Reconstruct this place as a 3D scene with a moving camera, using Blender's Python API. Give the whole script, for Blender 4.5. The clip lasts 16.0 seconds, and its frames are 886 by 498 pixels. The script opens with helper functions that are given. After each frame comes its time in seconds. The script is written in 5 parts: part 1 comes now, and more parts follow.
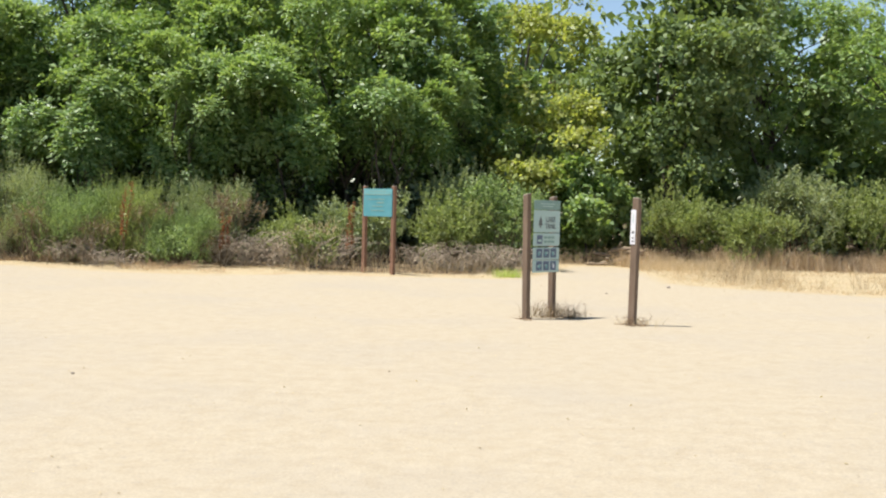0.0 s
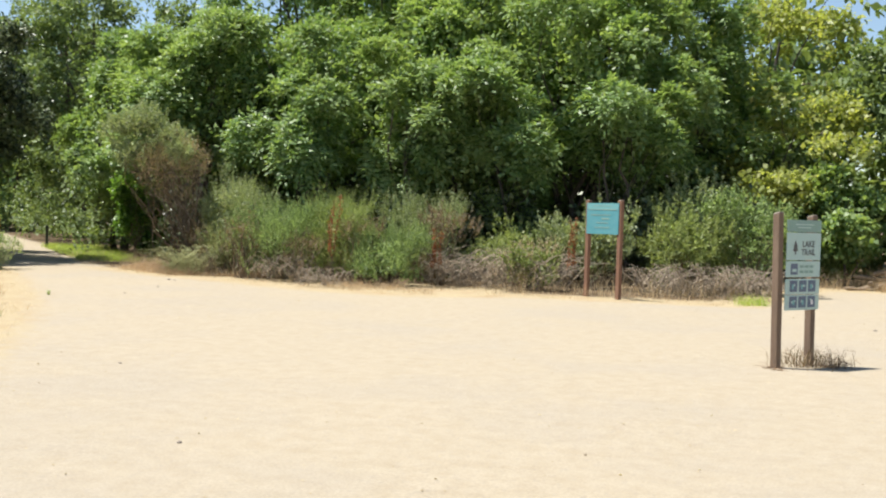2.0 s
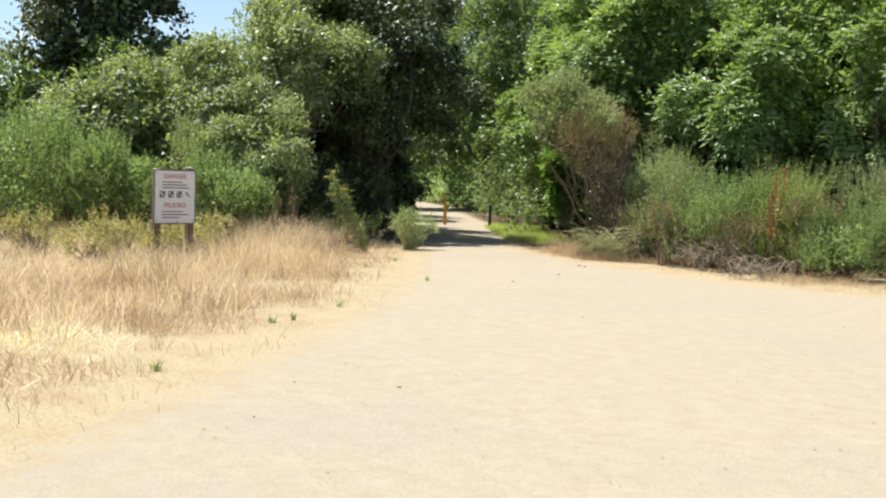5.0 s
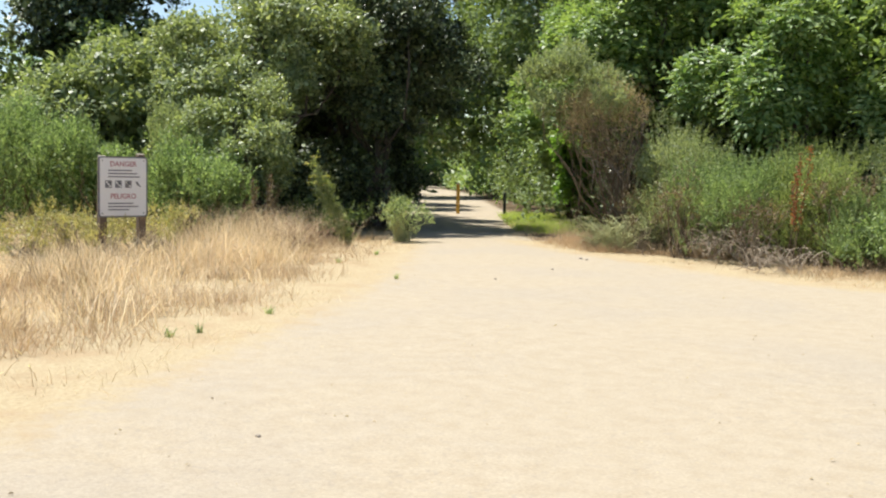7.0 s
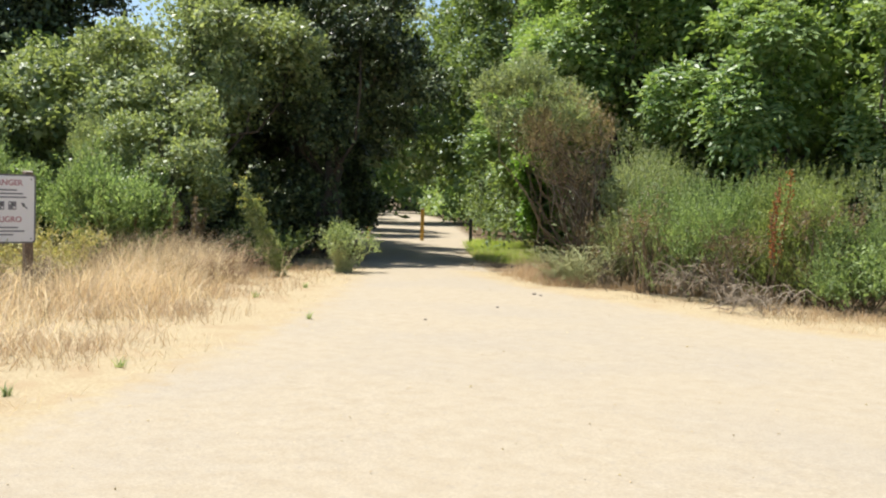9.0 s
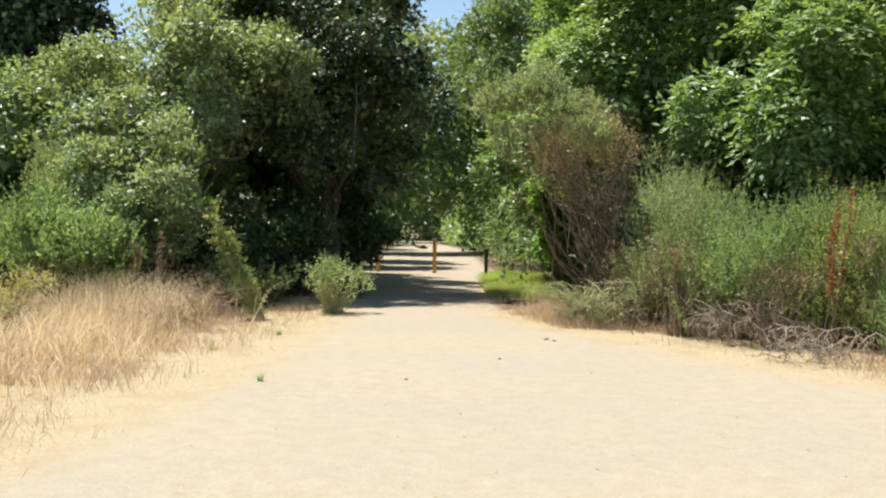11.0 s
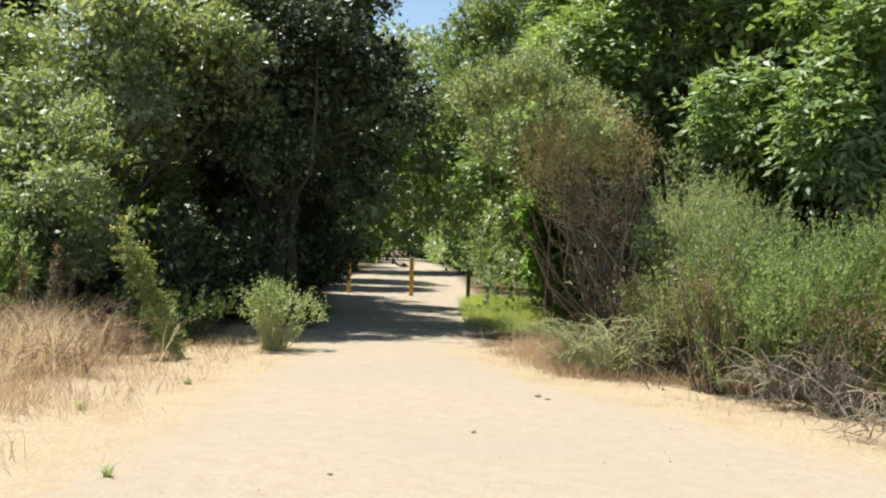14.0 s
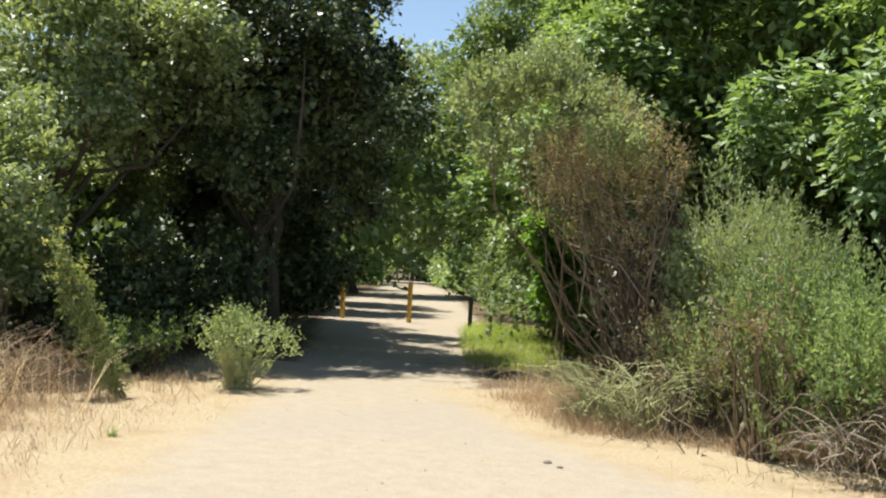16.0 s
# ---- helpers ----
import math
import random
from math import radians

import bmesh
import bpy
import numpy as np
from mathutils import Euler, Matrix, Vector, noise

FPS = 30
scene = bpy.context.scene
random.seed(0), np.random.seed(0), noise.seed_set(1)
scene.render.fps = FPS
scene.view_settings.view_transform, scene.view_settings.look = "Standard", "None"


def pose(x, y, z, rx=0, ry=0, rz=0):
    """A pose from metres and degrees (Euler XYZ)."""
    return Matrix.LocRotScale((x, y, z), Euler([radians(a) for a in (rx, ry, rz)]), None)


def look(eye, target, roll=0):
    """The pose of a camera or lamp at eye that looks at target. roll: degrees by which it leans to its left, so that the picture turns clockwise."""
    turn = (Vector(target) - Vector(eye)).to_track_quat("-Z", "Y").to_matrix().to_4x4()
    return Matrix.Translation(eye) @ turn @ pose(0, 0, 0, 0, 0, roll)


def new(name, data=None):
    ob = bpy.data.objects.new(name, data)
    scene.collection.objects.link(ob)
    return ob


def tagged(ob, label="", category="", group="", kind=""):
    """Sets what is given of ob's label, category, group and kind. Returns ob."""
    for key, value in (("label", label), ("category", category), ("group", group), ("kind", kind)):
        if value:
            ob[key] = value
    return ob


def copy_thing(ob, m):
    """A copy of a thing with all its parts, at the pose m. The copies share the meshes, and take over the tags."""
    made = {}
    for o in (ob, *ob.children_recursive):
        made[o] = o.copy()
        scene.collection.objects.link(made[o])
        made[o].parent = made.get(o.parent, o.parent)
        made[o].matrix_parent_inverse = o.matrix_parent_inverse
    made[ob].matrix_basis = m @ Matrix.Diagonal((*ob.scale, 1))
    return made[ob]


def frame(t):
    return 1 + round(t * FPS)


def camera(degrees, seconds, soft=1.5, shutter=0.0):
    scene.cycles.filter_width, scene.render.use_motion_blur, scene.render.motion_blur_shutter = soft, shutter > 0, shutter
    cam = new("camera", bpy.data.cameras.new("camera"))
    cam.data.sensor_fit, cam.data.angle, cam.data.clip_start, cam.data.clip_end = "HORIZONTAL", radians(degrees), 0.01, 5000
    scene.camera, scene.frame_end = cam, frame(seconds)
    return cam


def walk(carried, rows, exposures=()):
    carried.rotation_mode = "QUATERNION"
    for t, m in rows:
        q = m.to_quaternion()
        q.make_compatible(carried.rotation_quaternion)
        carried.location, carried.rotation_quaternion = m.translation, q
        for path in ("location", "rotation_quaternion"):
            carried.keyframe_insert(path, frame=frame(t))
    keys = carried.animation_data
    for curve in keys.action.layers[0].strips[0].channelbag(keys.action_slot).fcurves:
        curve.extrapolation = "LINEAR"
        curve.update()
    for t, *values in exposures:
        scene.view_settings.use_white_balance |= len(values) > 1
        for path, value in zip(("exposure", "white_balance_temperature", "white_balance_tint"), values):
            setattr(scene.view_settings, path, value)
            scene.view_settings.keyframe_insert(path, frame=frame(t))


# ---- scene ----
cam = camera(44.0, 16.0, soft=2.1)
# seconds, x, y, z, yaw, pitch, roll
PATH = [
    (0.0, -0.000, 0.000, 1.333, 0.00, -1.86, -1.49),
    (0.5, 0.051, 0.614, 1.347, 1.29, -1.98, -1.62),
    (1.0, 0.088, 1.230, 1.359, 3.44, -1.95, -1.80),
    (1.5, 0.112, 1.820, 1.416, 6.88, -1.81, -1.75),
    (2.0, 0.129, 2.313, 1.440, 12.40, -1.60, -1.77),
    (2.5, 0.094, 2.852, 1.409, 19.20, -1.62, -1.57),
    (3.0, 0.056, 3.514, 1.392, 26.08, -1.95, -1.29),
    (3.5, -0.060, 4.215, 1.354, 31.03, -2.05, -1.14),
    (4.0, -0.191, 4.808, 1.357, 33.87, -2.44, -1.35),
    (4.5, -0.247, 5.371, 1.357, 35.84, -2.83, -1.44),
    (4.7, -0.268, 5.587, 1.369, 36.41, -3.02, -1.59),
    (7.0, -0.796, 7.955, 1.345, 39.02, -3.94, -1.03),
    (7.5, -0.950, 8.457, 1.361, 38.46, -3.80, -1.48),
    (8.0, -1.124, 9.055, 1.364, 38.07, -3.51, -2.03),
    (8.5, -1.302, 9.514, 1.359, 38.01, -3.07, -1.90),
    (9.0, -1.498, 9.910, 1.336, 38.24, -2.59, -1.58),
    (9.2, -1.600, 10.089, 1.330, 38.26, -2.42, -1.51),
    (11.5, -2.951, 12.462, 1.359, 39.85, -0.79, -0.72),
    (12.0, -3.276, 12.893, 1.350, 39.93, -0.74, -1.36),
    (12.5, -3.583, 13.343, 1.352, 39.75, -0.62, -1.24),
    (13.0, -3.887, 13.769, 1.357, 39.56, -0.33, -1.33),
    (13.5, -4.205, 14.161, 1.384, 39.09, -0.20, -1.46),
    (14.0, -4.478, 14.588, 1.390, 38.96, -0.20, -1.65),
    (14.5, -4.819, 15.001, 1.369, 38.75, -0.19, -1.98),
    (15.0, -5.172, 15.465, 1.380, 38.82, -0.13, -2.46),
    (15.5, -5.446, 15.883, 1.401, 39.11, 0.33, -2.78),
    (16.0, -5.655, 16.236, 1.414, 39.28, 0.99, -2.88),
]
walk(cam, [(t, pose(x, y, z, 90 + pitch, roll, yaw)) for t, x, y, z, yaw, pitch, roll in PATH])

# ---- light ----
SUN_AZIMUTH, SUN_HEIGHT = -96.0, 66.0
scene.view_settings.exposure = 0.83
world = bpy.data.worlds.new("world")
scene.world = world
world.use_nodes = True
wn = world.node_tree.nodes
sky = wn.new("ShaderNodeTexSky")
sky.sky_type = "NISHITA"
sky.sun_disc = False
sky.sun_elevation = radians(SUN_HEIGHT)
sky.sun_rotation = radians(SUN_AZIMUTH % 360)
sky.air_density, sky.dust_density, sky.ozone_density = 1.0, 0.3, 1.0
wn["Background"].inputs["Strength"].default_value = 0.085
world.node_tree.links.new(sky.outputs[0], wn["Background"].inputs["Color"])
sun_dir = Vector((math.sin(radians(SUN_AZIMUTH)) * math.cos(radians(SUN_HEIGHT)),
                  math.cos(radians(SUN_AZIMUTH)) * math.cos(radians(SUN_HEIGHT)), math.sin(radians(SUN_HEIGHT))))
sun = new("sun", bpy.data.lights.new("sun", "SUN"))
sun.data.energy, sun.data.angle, sun.data.color = 4.75, radians(0.53), (1.0, 0.968, 0.915)
sun.matrix_world = look(sun_dir * 60, (0, 0, 0))

rng = np.random.default_rng(7)


# ---- materials ----
def node_material(name):
    m = bpy.data.materials.new(name)
    m.use_nodes = True
    nt = m.node_tree
    return m, nt, nt.nodes["Principled BSDF"], nt.nodes["Material Output"]


def add_node(nt, kind, **values):
    n = nt.nodes.new(kind)
    for key, value in values.items():
        n.inputs[key].default_value = value
    return n


def noise_node(nt, scale, detail=4.0, rough=0.6, where="Position"):
    geo = nt.nodes.new("ShaderNodeNewGeometry") if where == "Position" else nt.nodes.new("ShaderNodeTexCoord")
    n = add_node(nt, "ShaderNodeTexNoise", Scale=scale, Detail=detail, Roughness=rough)
    nt.links.new(geo.outputs[where], n.inputs["Vector"])
    return n


def ramp(nt, source, stops):
    r = nt.nodes.new("ShaderNodeValToRGB")
    e = r.color_ramp.elements
    while len(e) < len(stops):
        e.new(0.5)
    for el, (p, c) in zip(e, stops):
        el.position, el.color = p, (*c, 1)
    nt.links.new(source, r.inputs["Fac"])
    return r


def mix_colour(nt, fac, a, b, how="MIX"):
    n = nt.nodes.new("ShaderNodeMix")
    n.data_type, n.blend_type = "RGBA", how
    for socket, value in ((n.inputs[0], fac), (n.inputs[6], a), (n.inputs[7], b)):
        if isinstance(value, bpy.types.NodeSocket):
            nt.links.new(value, socket)
        elif isinstance(value, (int, float)):
            socket.default_value = value
        else:
            socket.default_value = (*value, 1)
    return n.outputs[2]


def leaf_material(name, colours, translucent=0.35, gloss=0.45, patch=0.6, patch_colour=None, glow=(1.75, 1.75, 0.75), shine=0.35):
    """Leaves: the colour varies from leaf to leaf and from bough to bough, and light shines through."""
    m, nt, bsdf, out = node_material(name)
    geo = nt.nodes.new("ShaderNodeNewGeometry")
    n = len(colours)
    leaf = ramp(nt, geo.outputs["Random Per Island"], [(i / max(1, n - 1), c) for i, c in enumerate(colours)])
    big = noise_node(nt, patch, 2.0)
    pr = ramp(nt, big.outputs["Fac"], [(0.42, (0, 0, 0)), (0.66, (1, 1, 1))])
    tint = patch_colour or tuple(min(1, c * 1.35) for c in colours[-1])
    col = mix_colour(nt, pr.outputs["Color"], leaf.outputs["Color"], mix_colour(nt, 0.45, leaf.outputs["Color"], tint))
    nt.links.new(col, bsdf.inputs["Base Color"])
    bsdf.inputs["Roughness"].default_value = gloss
    bsdf.inputs["Specular IOR Level"].default_value = shine
    tr = nt.nodes.new("ShaderNodeBsdfTranslucent")
    warm = mix_colour(nt, 1.0, col, glow, "MULTIPLY")
    nt.links.new(warm, tr.inputs["Color"])
    ms = nt.nodes.new("ShaderNodeMixShader")
    ms.inputs[0].default_value = translucent
    nt.links.new(bsdf.outputs[0], ms.inputs[1])
    nt.links.new(tr.outputs[0], ms.inputs[2])
    nt.links.new(ms.outputs[0], out.inputs["Surface"])
    return m


def rough_material(name, dark, light, scale=6.0, rough=0.85, bump=0.4, stretch=(1, 1, 1), speck=0.0):
    """Wood, bark and plain surfaces: two scales of mottling and a fine relief."""
    m, nt, bsdf, out = node_material(name)
    tc = nt.nodes.new("ShaderNodeTexCoord")
    mp = nt.nodes.new("ShaderNodeMapping")
    mp.inputs["Scale"].default_value = stretch
    nt.links.new(tc.outputs["Object"], mp.inputs["Vector"])
    a = add_node(nt, "ShaderNodeTexNoise", Scale=scale, Detail=6.0, Roughness=0.65)
    b = add_node(nt, "ShaderNodeTexNoise", Scale=scale * 9, Detail=3.0, Roughness=0.6)
    for n in (a, b):
        nt.links.new(mp.outputs[0], n.inputs["Vector"])
    r = ramp(nt, a.outputs["Fac"], [(0.3, dark), (0.72, light)])
    col = mix_colour(nt, 0.5, r.outputs["Color"], mix_colour(nt, b.outputs["Fac"], dark, light))
    nt.links.new(col, bsdf.inputs["Base Color"])
    bsdf.inputs["Roughness"].default_value = rough
    bp = add_node(nt, "ShaderNodeBump", Strength=bump, Distance=0.01)
    nt.links.new(b.outputs["Fac"], bp.inputs["Height"])
    nt.links.new(bp.outputs[0], bsdf.inputs["Normal"])
    return m


def paint_material(name, colour, rough=0.5, fade=0.12):
    """Printed or painted sheet, a little faded and dusty."""
    m, nt, bsdf, out = node_material(name)
    n = noise_node(nt, 7.0, 5.0)
    f = noise_node(nt, 60.0, 2.0)
    pale = tuple(c + (0.75 - c) * fade for c in colour)
    low = tuple(c * (1 - fade) for c in colour)
    col = mix_colour(nt, n.outputs["Fac"], low, pale)
    col = mix_colour(nt, 0.08, col, f.outputs["Color"])
    nt.links.new(col, bsdf.inputs["Base Color"])
    bsdf.inputs["Roughness"].default_value = rough
    return m


def ground_material():
    m, nt, bsdf, out = node_material("trodden_sand")
    big = noise_node(nt, 0.35, 5.0, 0.62)
    mid = noise_node(nt, 5.5, 6.0, 0.7)
    fine = noise_node(nt, 55.0, 4.0, 0.75)
    grit = noise_node(nt, 160.0, 2.0, 0.6)
    sand = ramp(nt, mid.outputs["Fac"], [(0.30, (0.368, 0.302, 0.209)), (0.52, (0.402, 0.338, 0.243)), (0.75, (0.432, 0.367, 0.269))])
    grey = ramp(nt, big.outputs["Fac"], [(0.47, (0, 0, 0)), (0.62, (1, 1, 1))])
    col = mix_colour(nt, grey.outputs["Color"], sand.outputs["Color"], mix_colour(nt, 0.35, sand.outputs["Color"], (0.345, 0.305, 0.25)))
    col = mix_colour(nt, 0.35, col, mix_colour(nt, 1.0, col, ramp(nt, fine.outputs["Fac"], [(0.3, (0.45, 0.44, 0.43)), (0.65, (1.14, 1.14, 1.12))]).outputs["Color"], "MULTIPLY"))
    gr = ramp(nt, grit.outputs["Fac"], [(0.66, (0, 0, 0)), (0.72, (1, 1, 1))])
    col = mix_colour(nt, mix_colour(nt, 0.35, (0, 0, 0), gr.outputs["Color"]), col, (0.20, 0.17, 0.14))
    scuff = noise_node(nt, 17.0, 5.0, 0.75)
    sc = ramp(nt, scuff.outputs["Fac"], [(0.54, (0, 0, 0)), (0.70, (1, 1, 1))])
    col = mix_colour(nt, mix_colour(nt, 0.5, (0, 0, 0), sc.outputs["Color"]), col, (0.26, 0.235, 0.20))
    straw_at = nt.nodes.new("ShaderNodeAttribute")
    straw_at.attribute_name = "straw"
    litter_at = nt.nodes.new("ShaderNodeAttribute")
    litter_at.attribute_name = "litter"
    brk = noise_node(nt, 5.0, 6.0, 0.7)

    def mask(at, lo, hi):
        a = nt.nodes.new("ShaderNodeMath")
        a.operation = "MULTIPLY_ADD"
        a.inputs[1].default_value = 1.0
        nt.links.new(at.outputs["Fac"], a.inputs[0])
        b = nt.nodes.new("ShaderNodeMath")
        b.operation = "MULTIPLY_ADD"
        b.inputs[1].default_value, b.inputs[2].default_value = 1.6, -0.8
        nt.links.new(brk.outputs["Fac"], b.inputs[0])
        nt.links.new(b.outputs[0], a.inputs[2])
        return ramp(nt, a.outputs[0], [(lo, (0, 0, 0)), (hi, (1, 1, 1))]).outputs["Color"]

    thatch = noise_node(nt, 28.0, 6.0, 0.8)
    straw = ramp(nt, thatch.outputs["Fac"], [(0.3, (0.26, 0.19, 0.108)), (0.48, (0.385, 0.307, 0.184)), (0.68, (0.46, 0.387, 0.25))])
    worn = noise_node(nt, 1.6, 5.0, 0.65)
    brown = ramp(nt, worn.outputs["Fac"], [(0.48, (0, 0, 0)), (0.62, (1, 1, 1))])
    thick = mix_colour(nt, mix_colour(nt, 0.5, (0, 0, 0), brown.outputs["Color"]), straw.outputs["Color"], (0.33, 0.23, 0.13))
    col = mix_colour(nt, mask(straw_at, 0.3, 0.8), col, thick)
    litter = ramp(nt, thatch.outputs["Fac"], [(0.3, (0.05, 0.035, 0.02)), (0.6, (0.17, 0.12, 0.07)), (0.75, (0.33, 0.24, 0.13))])
    col = mix_colour(nt, mask(litter_at, 0.35, 0.7), col, litter.outputs["Color"])
    nt.links.new(col, bsdf.inputs["Base Color"])
    bsdf.inputs["Roughness"].default_value = 0.95
    bsdf.inputs["Specular IOR Level"].default_value = 0.15
    hgt = nt.nodes.new("ShaderNodeMath")
    hgt.operation = "MULTIPLY_ADD"
    hgt.inputs[1].default_value = 0.35
    nt.links.new(mid.outputs["Fac"], hgt.inputs[0])
    nt.links.new(fine.outputs["Fac"], hgt.inputs[2])
    bp = add_node(nt, "ShaderNodeBump", Strength=0.5, Distance=0.02)
    nt.links.new(hgt.outputs[0], bp.inputs["Height"])
    nt.links.new(bp.outputs[0], bsdf.inputs["Normal"])
    return m


M_GROUND = ground_material()
M_ASH = leaf_material("ash_leaf", [(0.095, 0.168, 0.052), (0.180, 0.272, 0.094), (0.315, 0.408, 0.185)], 0.34, 0.44, 0.5, (0.33, 0.41, 0.17), (1.70, 1.68, 0.72), 0.36)
M_ASH_YELLOW = leaf_material("yellowing_leaf", [(0.17, 0.215, 0.055), (0.26, 0.30, 0.09), (0.37, 0.38, 0.14)], 0.4, 0.45, 0.6)
# Leaf colours imitate light: near-black leaves for shade, pale ones for sun flecks.
M_OAK_SHADED = leaf_material("shaded_oak_leaf", [(0.014, 0.024, 0.008), (0.045, 0.067, 0.025), (0.27, 0.32, 0.165)], 0.07, 0.40, 0.7, (0.20, 0.25, 0.11), shine=0.35)
# Grey-green of its own, with the brightness of sunlight added to the colour.
M_OAK_GREY_SUNLIT = leaf_material("sunlit_grey_oak_leaf", [(0.095, 0.13, 0.06), (0.23, 0.28, 0.14), (0.43, 0.48, 0.28)], 0.28, 0.42, 0.7, (0.30, 0.35, 0.18), shine=0.25)
M_DARK = leaf_material("dark_leaf", [(0.060, 0.096, 0.034), (0.118, 0.170, 0.064), (0.22, 0.275, 0.125)], 0.30, 0.42, 0.5, shine=0.25)
M_BROOM = leaf_material("broom_leaf", [(0.098, 0.148, 0.056), (0.205, 0.275, 0.110), (0.39, 0.47, 0.21)], 0.42, 0.5, 0.9, (0.20, 0.25, 0.10), (1.45, 1.55, 0.9))
M_COYOTE = leaf_material("coyote_brush_leaf", [(0.165, 0.210, 0.075), (0.265, 0.312, 0.112), (0.385, 0.42, 0.17)], 0.4, 0.5, 0.9, (0.20, 0.22, 0.09), (1.35, 1.45, 0.8))
M_SAGE = leaf_material("grey_green_leaf", [(0.150, 0.188, 0.092), (0.240, 0.282, 0.148), (0.350, 0.385, 0.220)], 0.34, 0.5, 0.9, None, (1.45, 1.5, 0.7))
M_PALE = leaf_material("pale_weed_leaf", [(0.11, 0.165, 0.065), (0.215, 0.275, 0.125), (0.41, 0.455, 0.27)], 0.3, 0.5, 1.5)
M_FENNEL = leaf_material("fennel_leaf", [(0.13, 0.17, 0.065), (0.21, 0.255, 0.11), (0.35, 0.38, 0.19)], 0.35, 0.5, 1.5)
M_VINE = leaf_material("vine_leaf", [(0.065, 0.140, 0.026), (0.110, 0.205, 0.040), (0.18, 0.285, 0.075)], 0.45, 0.4, 0.8)
M_DRY = leaf_material("dry_grass", [(0.40, 0.30, 0.17), (0.56, 0.445, 0.28), (0.68, 0.58, 0.41)], 0.45, 0.6, 0.8, (0.52, 0.395, 0.24), (1.15, 1.1, 0.95))
M_WITHERED = leaf_material("withered_leaf", [(0.15, 0.112, 0.072), (0.27, 0.21, 0.142), (0.42, 0.335, 0.24)], 0.3, 0.7, 0.9)
M_DRY_BROWN = leaf_material("dead_brown_leaf", [(0.085, 0.06, 0.038), (0.165, 0.12, 0.078), (0.27, 0.205, 0.135)], 0.2, 0.7, 0.8)
M_TALL_DRY = leaf_material("tall_dry_grass", [(0.48, 0.375, 0.22), (0.66, 0.54, 0.36), (0.80, 0.71, 0.53)], 0.5, 0.6, 0.8, (0.62, 0.46, 0.28), (1.15, 1.1, 0.95))
M_RUSTY = leaf_material("rusty_dry_grass", [(0.34, 0.24, 0.135), (0.48, 0.35, 0.21), (0.60, 0.47, 0.32)], 0.35, 0.65, 0.9, (0.47, 0.34, 0.20), (1.1, 1.05, 0.95))
M_WEED = leaf_material("dusty_weed_leaf", [(0.20, 0.20, 0.08), (0.33, 0.31, 0.14), (0.47, 0.41, 0.22)], 0.3, 0.55, 1.5)
M_GREEN_GRASS = leaf_material("green_grass", [(0.15, 0.24, 0.045), (0.26, 0.36, 0.075), (0.40, 0.46, 0.15)], 0.4, 0.5, 1.2)
M_RED = leaf_material("rust_seed", [(0.16, 0.045, 0.018), (0.27, 0.08, 0.03), (0.34, 0.13, 0.05)], 0.2, 0.7, 2.0)
M_BARK = rough_material("bark", (0.045, 0.035, 0.026), (0.15, 0.12, 0.095), 9.0, 0.95, 0.8, (1, 1, 0.25))
M_TWIG = rough_material("dead_twig", (0.18, 0.135, 0.09), (0.44, 0.365, 0.27), 12.0, 0.9, 0.4)
M_DEAD_STEM = rough_material("dry_brown_stalk", (0.16, 0.095, 0.05), (0.40, 0.27, 0.16), 12.0, 0.9, 0.4)
M_STEM = rough_material("woody_stem", (0.09, 0.06, 0.035), (0.24, 0.18, 0.11), 12.0, 0.9, 0.4)
M_GREEN_STEM = rough_material("green_stem", (0.25, 0.27, 0.10), (0.50, 0.50, 0.25), 14.0, 0.8, 0.3)
M_POST = rough_material("weathered_post", (0.10, 0.062, 0.04), (0.27, 0.19, 0.13), 5.0, 0.88, 0.6, (3, 3, 0.35))
M_POST_RED = rough_material("rust_brown_post", (0.13, 0.06, 0.035), (0.29, 0.16, 0.10), 5.0, 0.88, 0.6, (3, 3, 0.35))
M_POST_TOP = rough_material("bleached_post_end", (0.30, 0.25, 0.20), (0.52, 0.46, 0.38), 8.0, 0.9, 0.5)
M_POST_DARK = rough_material("dark_green_post", (0.012, 0.018, 0.012), (0.04, 0.05, 0.035), 6.0, 0.7, 0.4)
M_YELLOW = rough_material("yellow_bollard", (0.42, 0.24, 0.04), (0.70, 0.43, 0.08), 6.0, 0.65, 0.3, (2, 2, 0.5))
M_LOG = rough_material("grey_log", (0.13, 0.09, 0.06), (0.38, 0.29, 0.20), 5.0, 0.92, 0.7)
M_WHITE = paint_material("white_sheet", (0.80, 0.78, 0.80), 0.45, 0.08)
M_TEAL = paint_material("teal_sheet", (0.022, 0.255, 0.30), 0.45, 0.10)
M_TEAL_PALE = paint_material("pale_teal_sheet", (0.09, 0.34, 0.355), 0.45, 0.10)
M_GREEN_HEAD = paint_material("grey_green_header", (0.17, 0.31, 0.255), 0.5, 0.10)
M_MINT = paint_material("mint_sheet", (0.40, 0.56, 0.52), 0.5, 0.06)
M_NAVY = paint_material("navy_print", (0.035, 0.075, 0.16), 0.5, 0.10)
M_BLACK = paint_material("black_print", (0.03, 0.03, 0.035), 0.5, 0.10)
M_REDPRINT = paint_material("red_print", (0.38, 0.06, 0.09), 0.5, 0.20)
M_GREYPRINT = paint_material("grey_print", (0.10, 0.09, 0.12), 0.5, 0.15)
M_METAL = rough_material("dull_metal_frame", (0.10, 0.09, 0.10), (0.20, 0.19, 0.20), 9.0, 0.55, 0.2)
M_STONE = rough_material("pebble", (0.16, 0.13, 0.10), (0.42, 0.36, 0.28), 20.0, 0.9, 0.4)


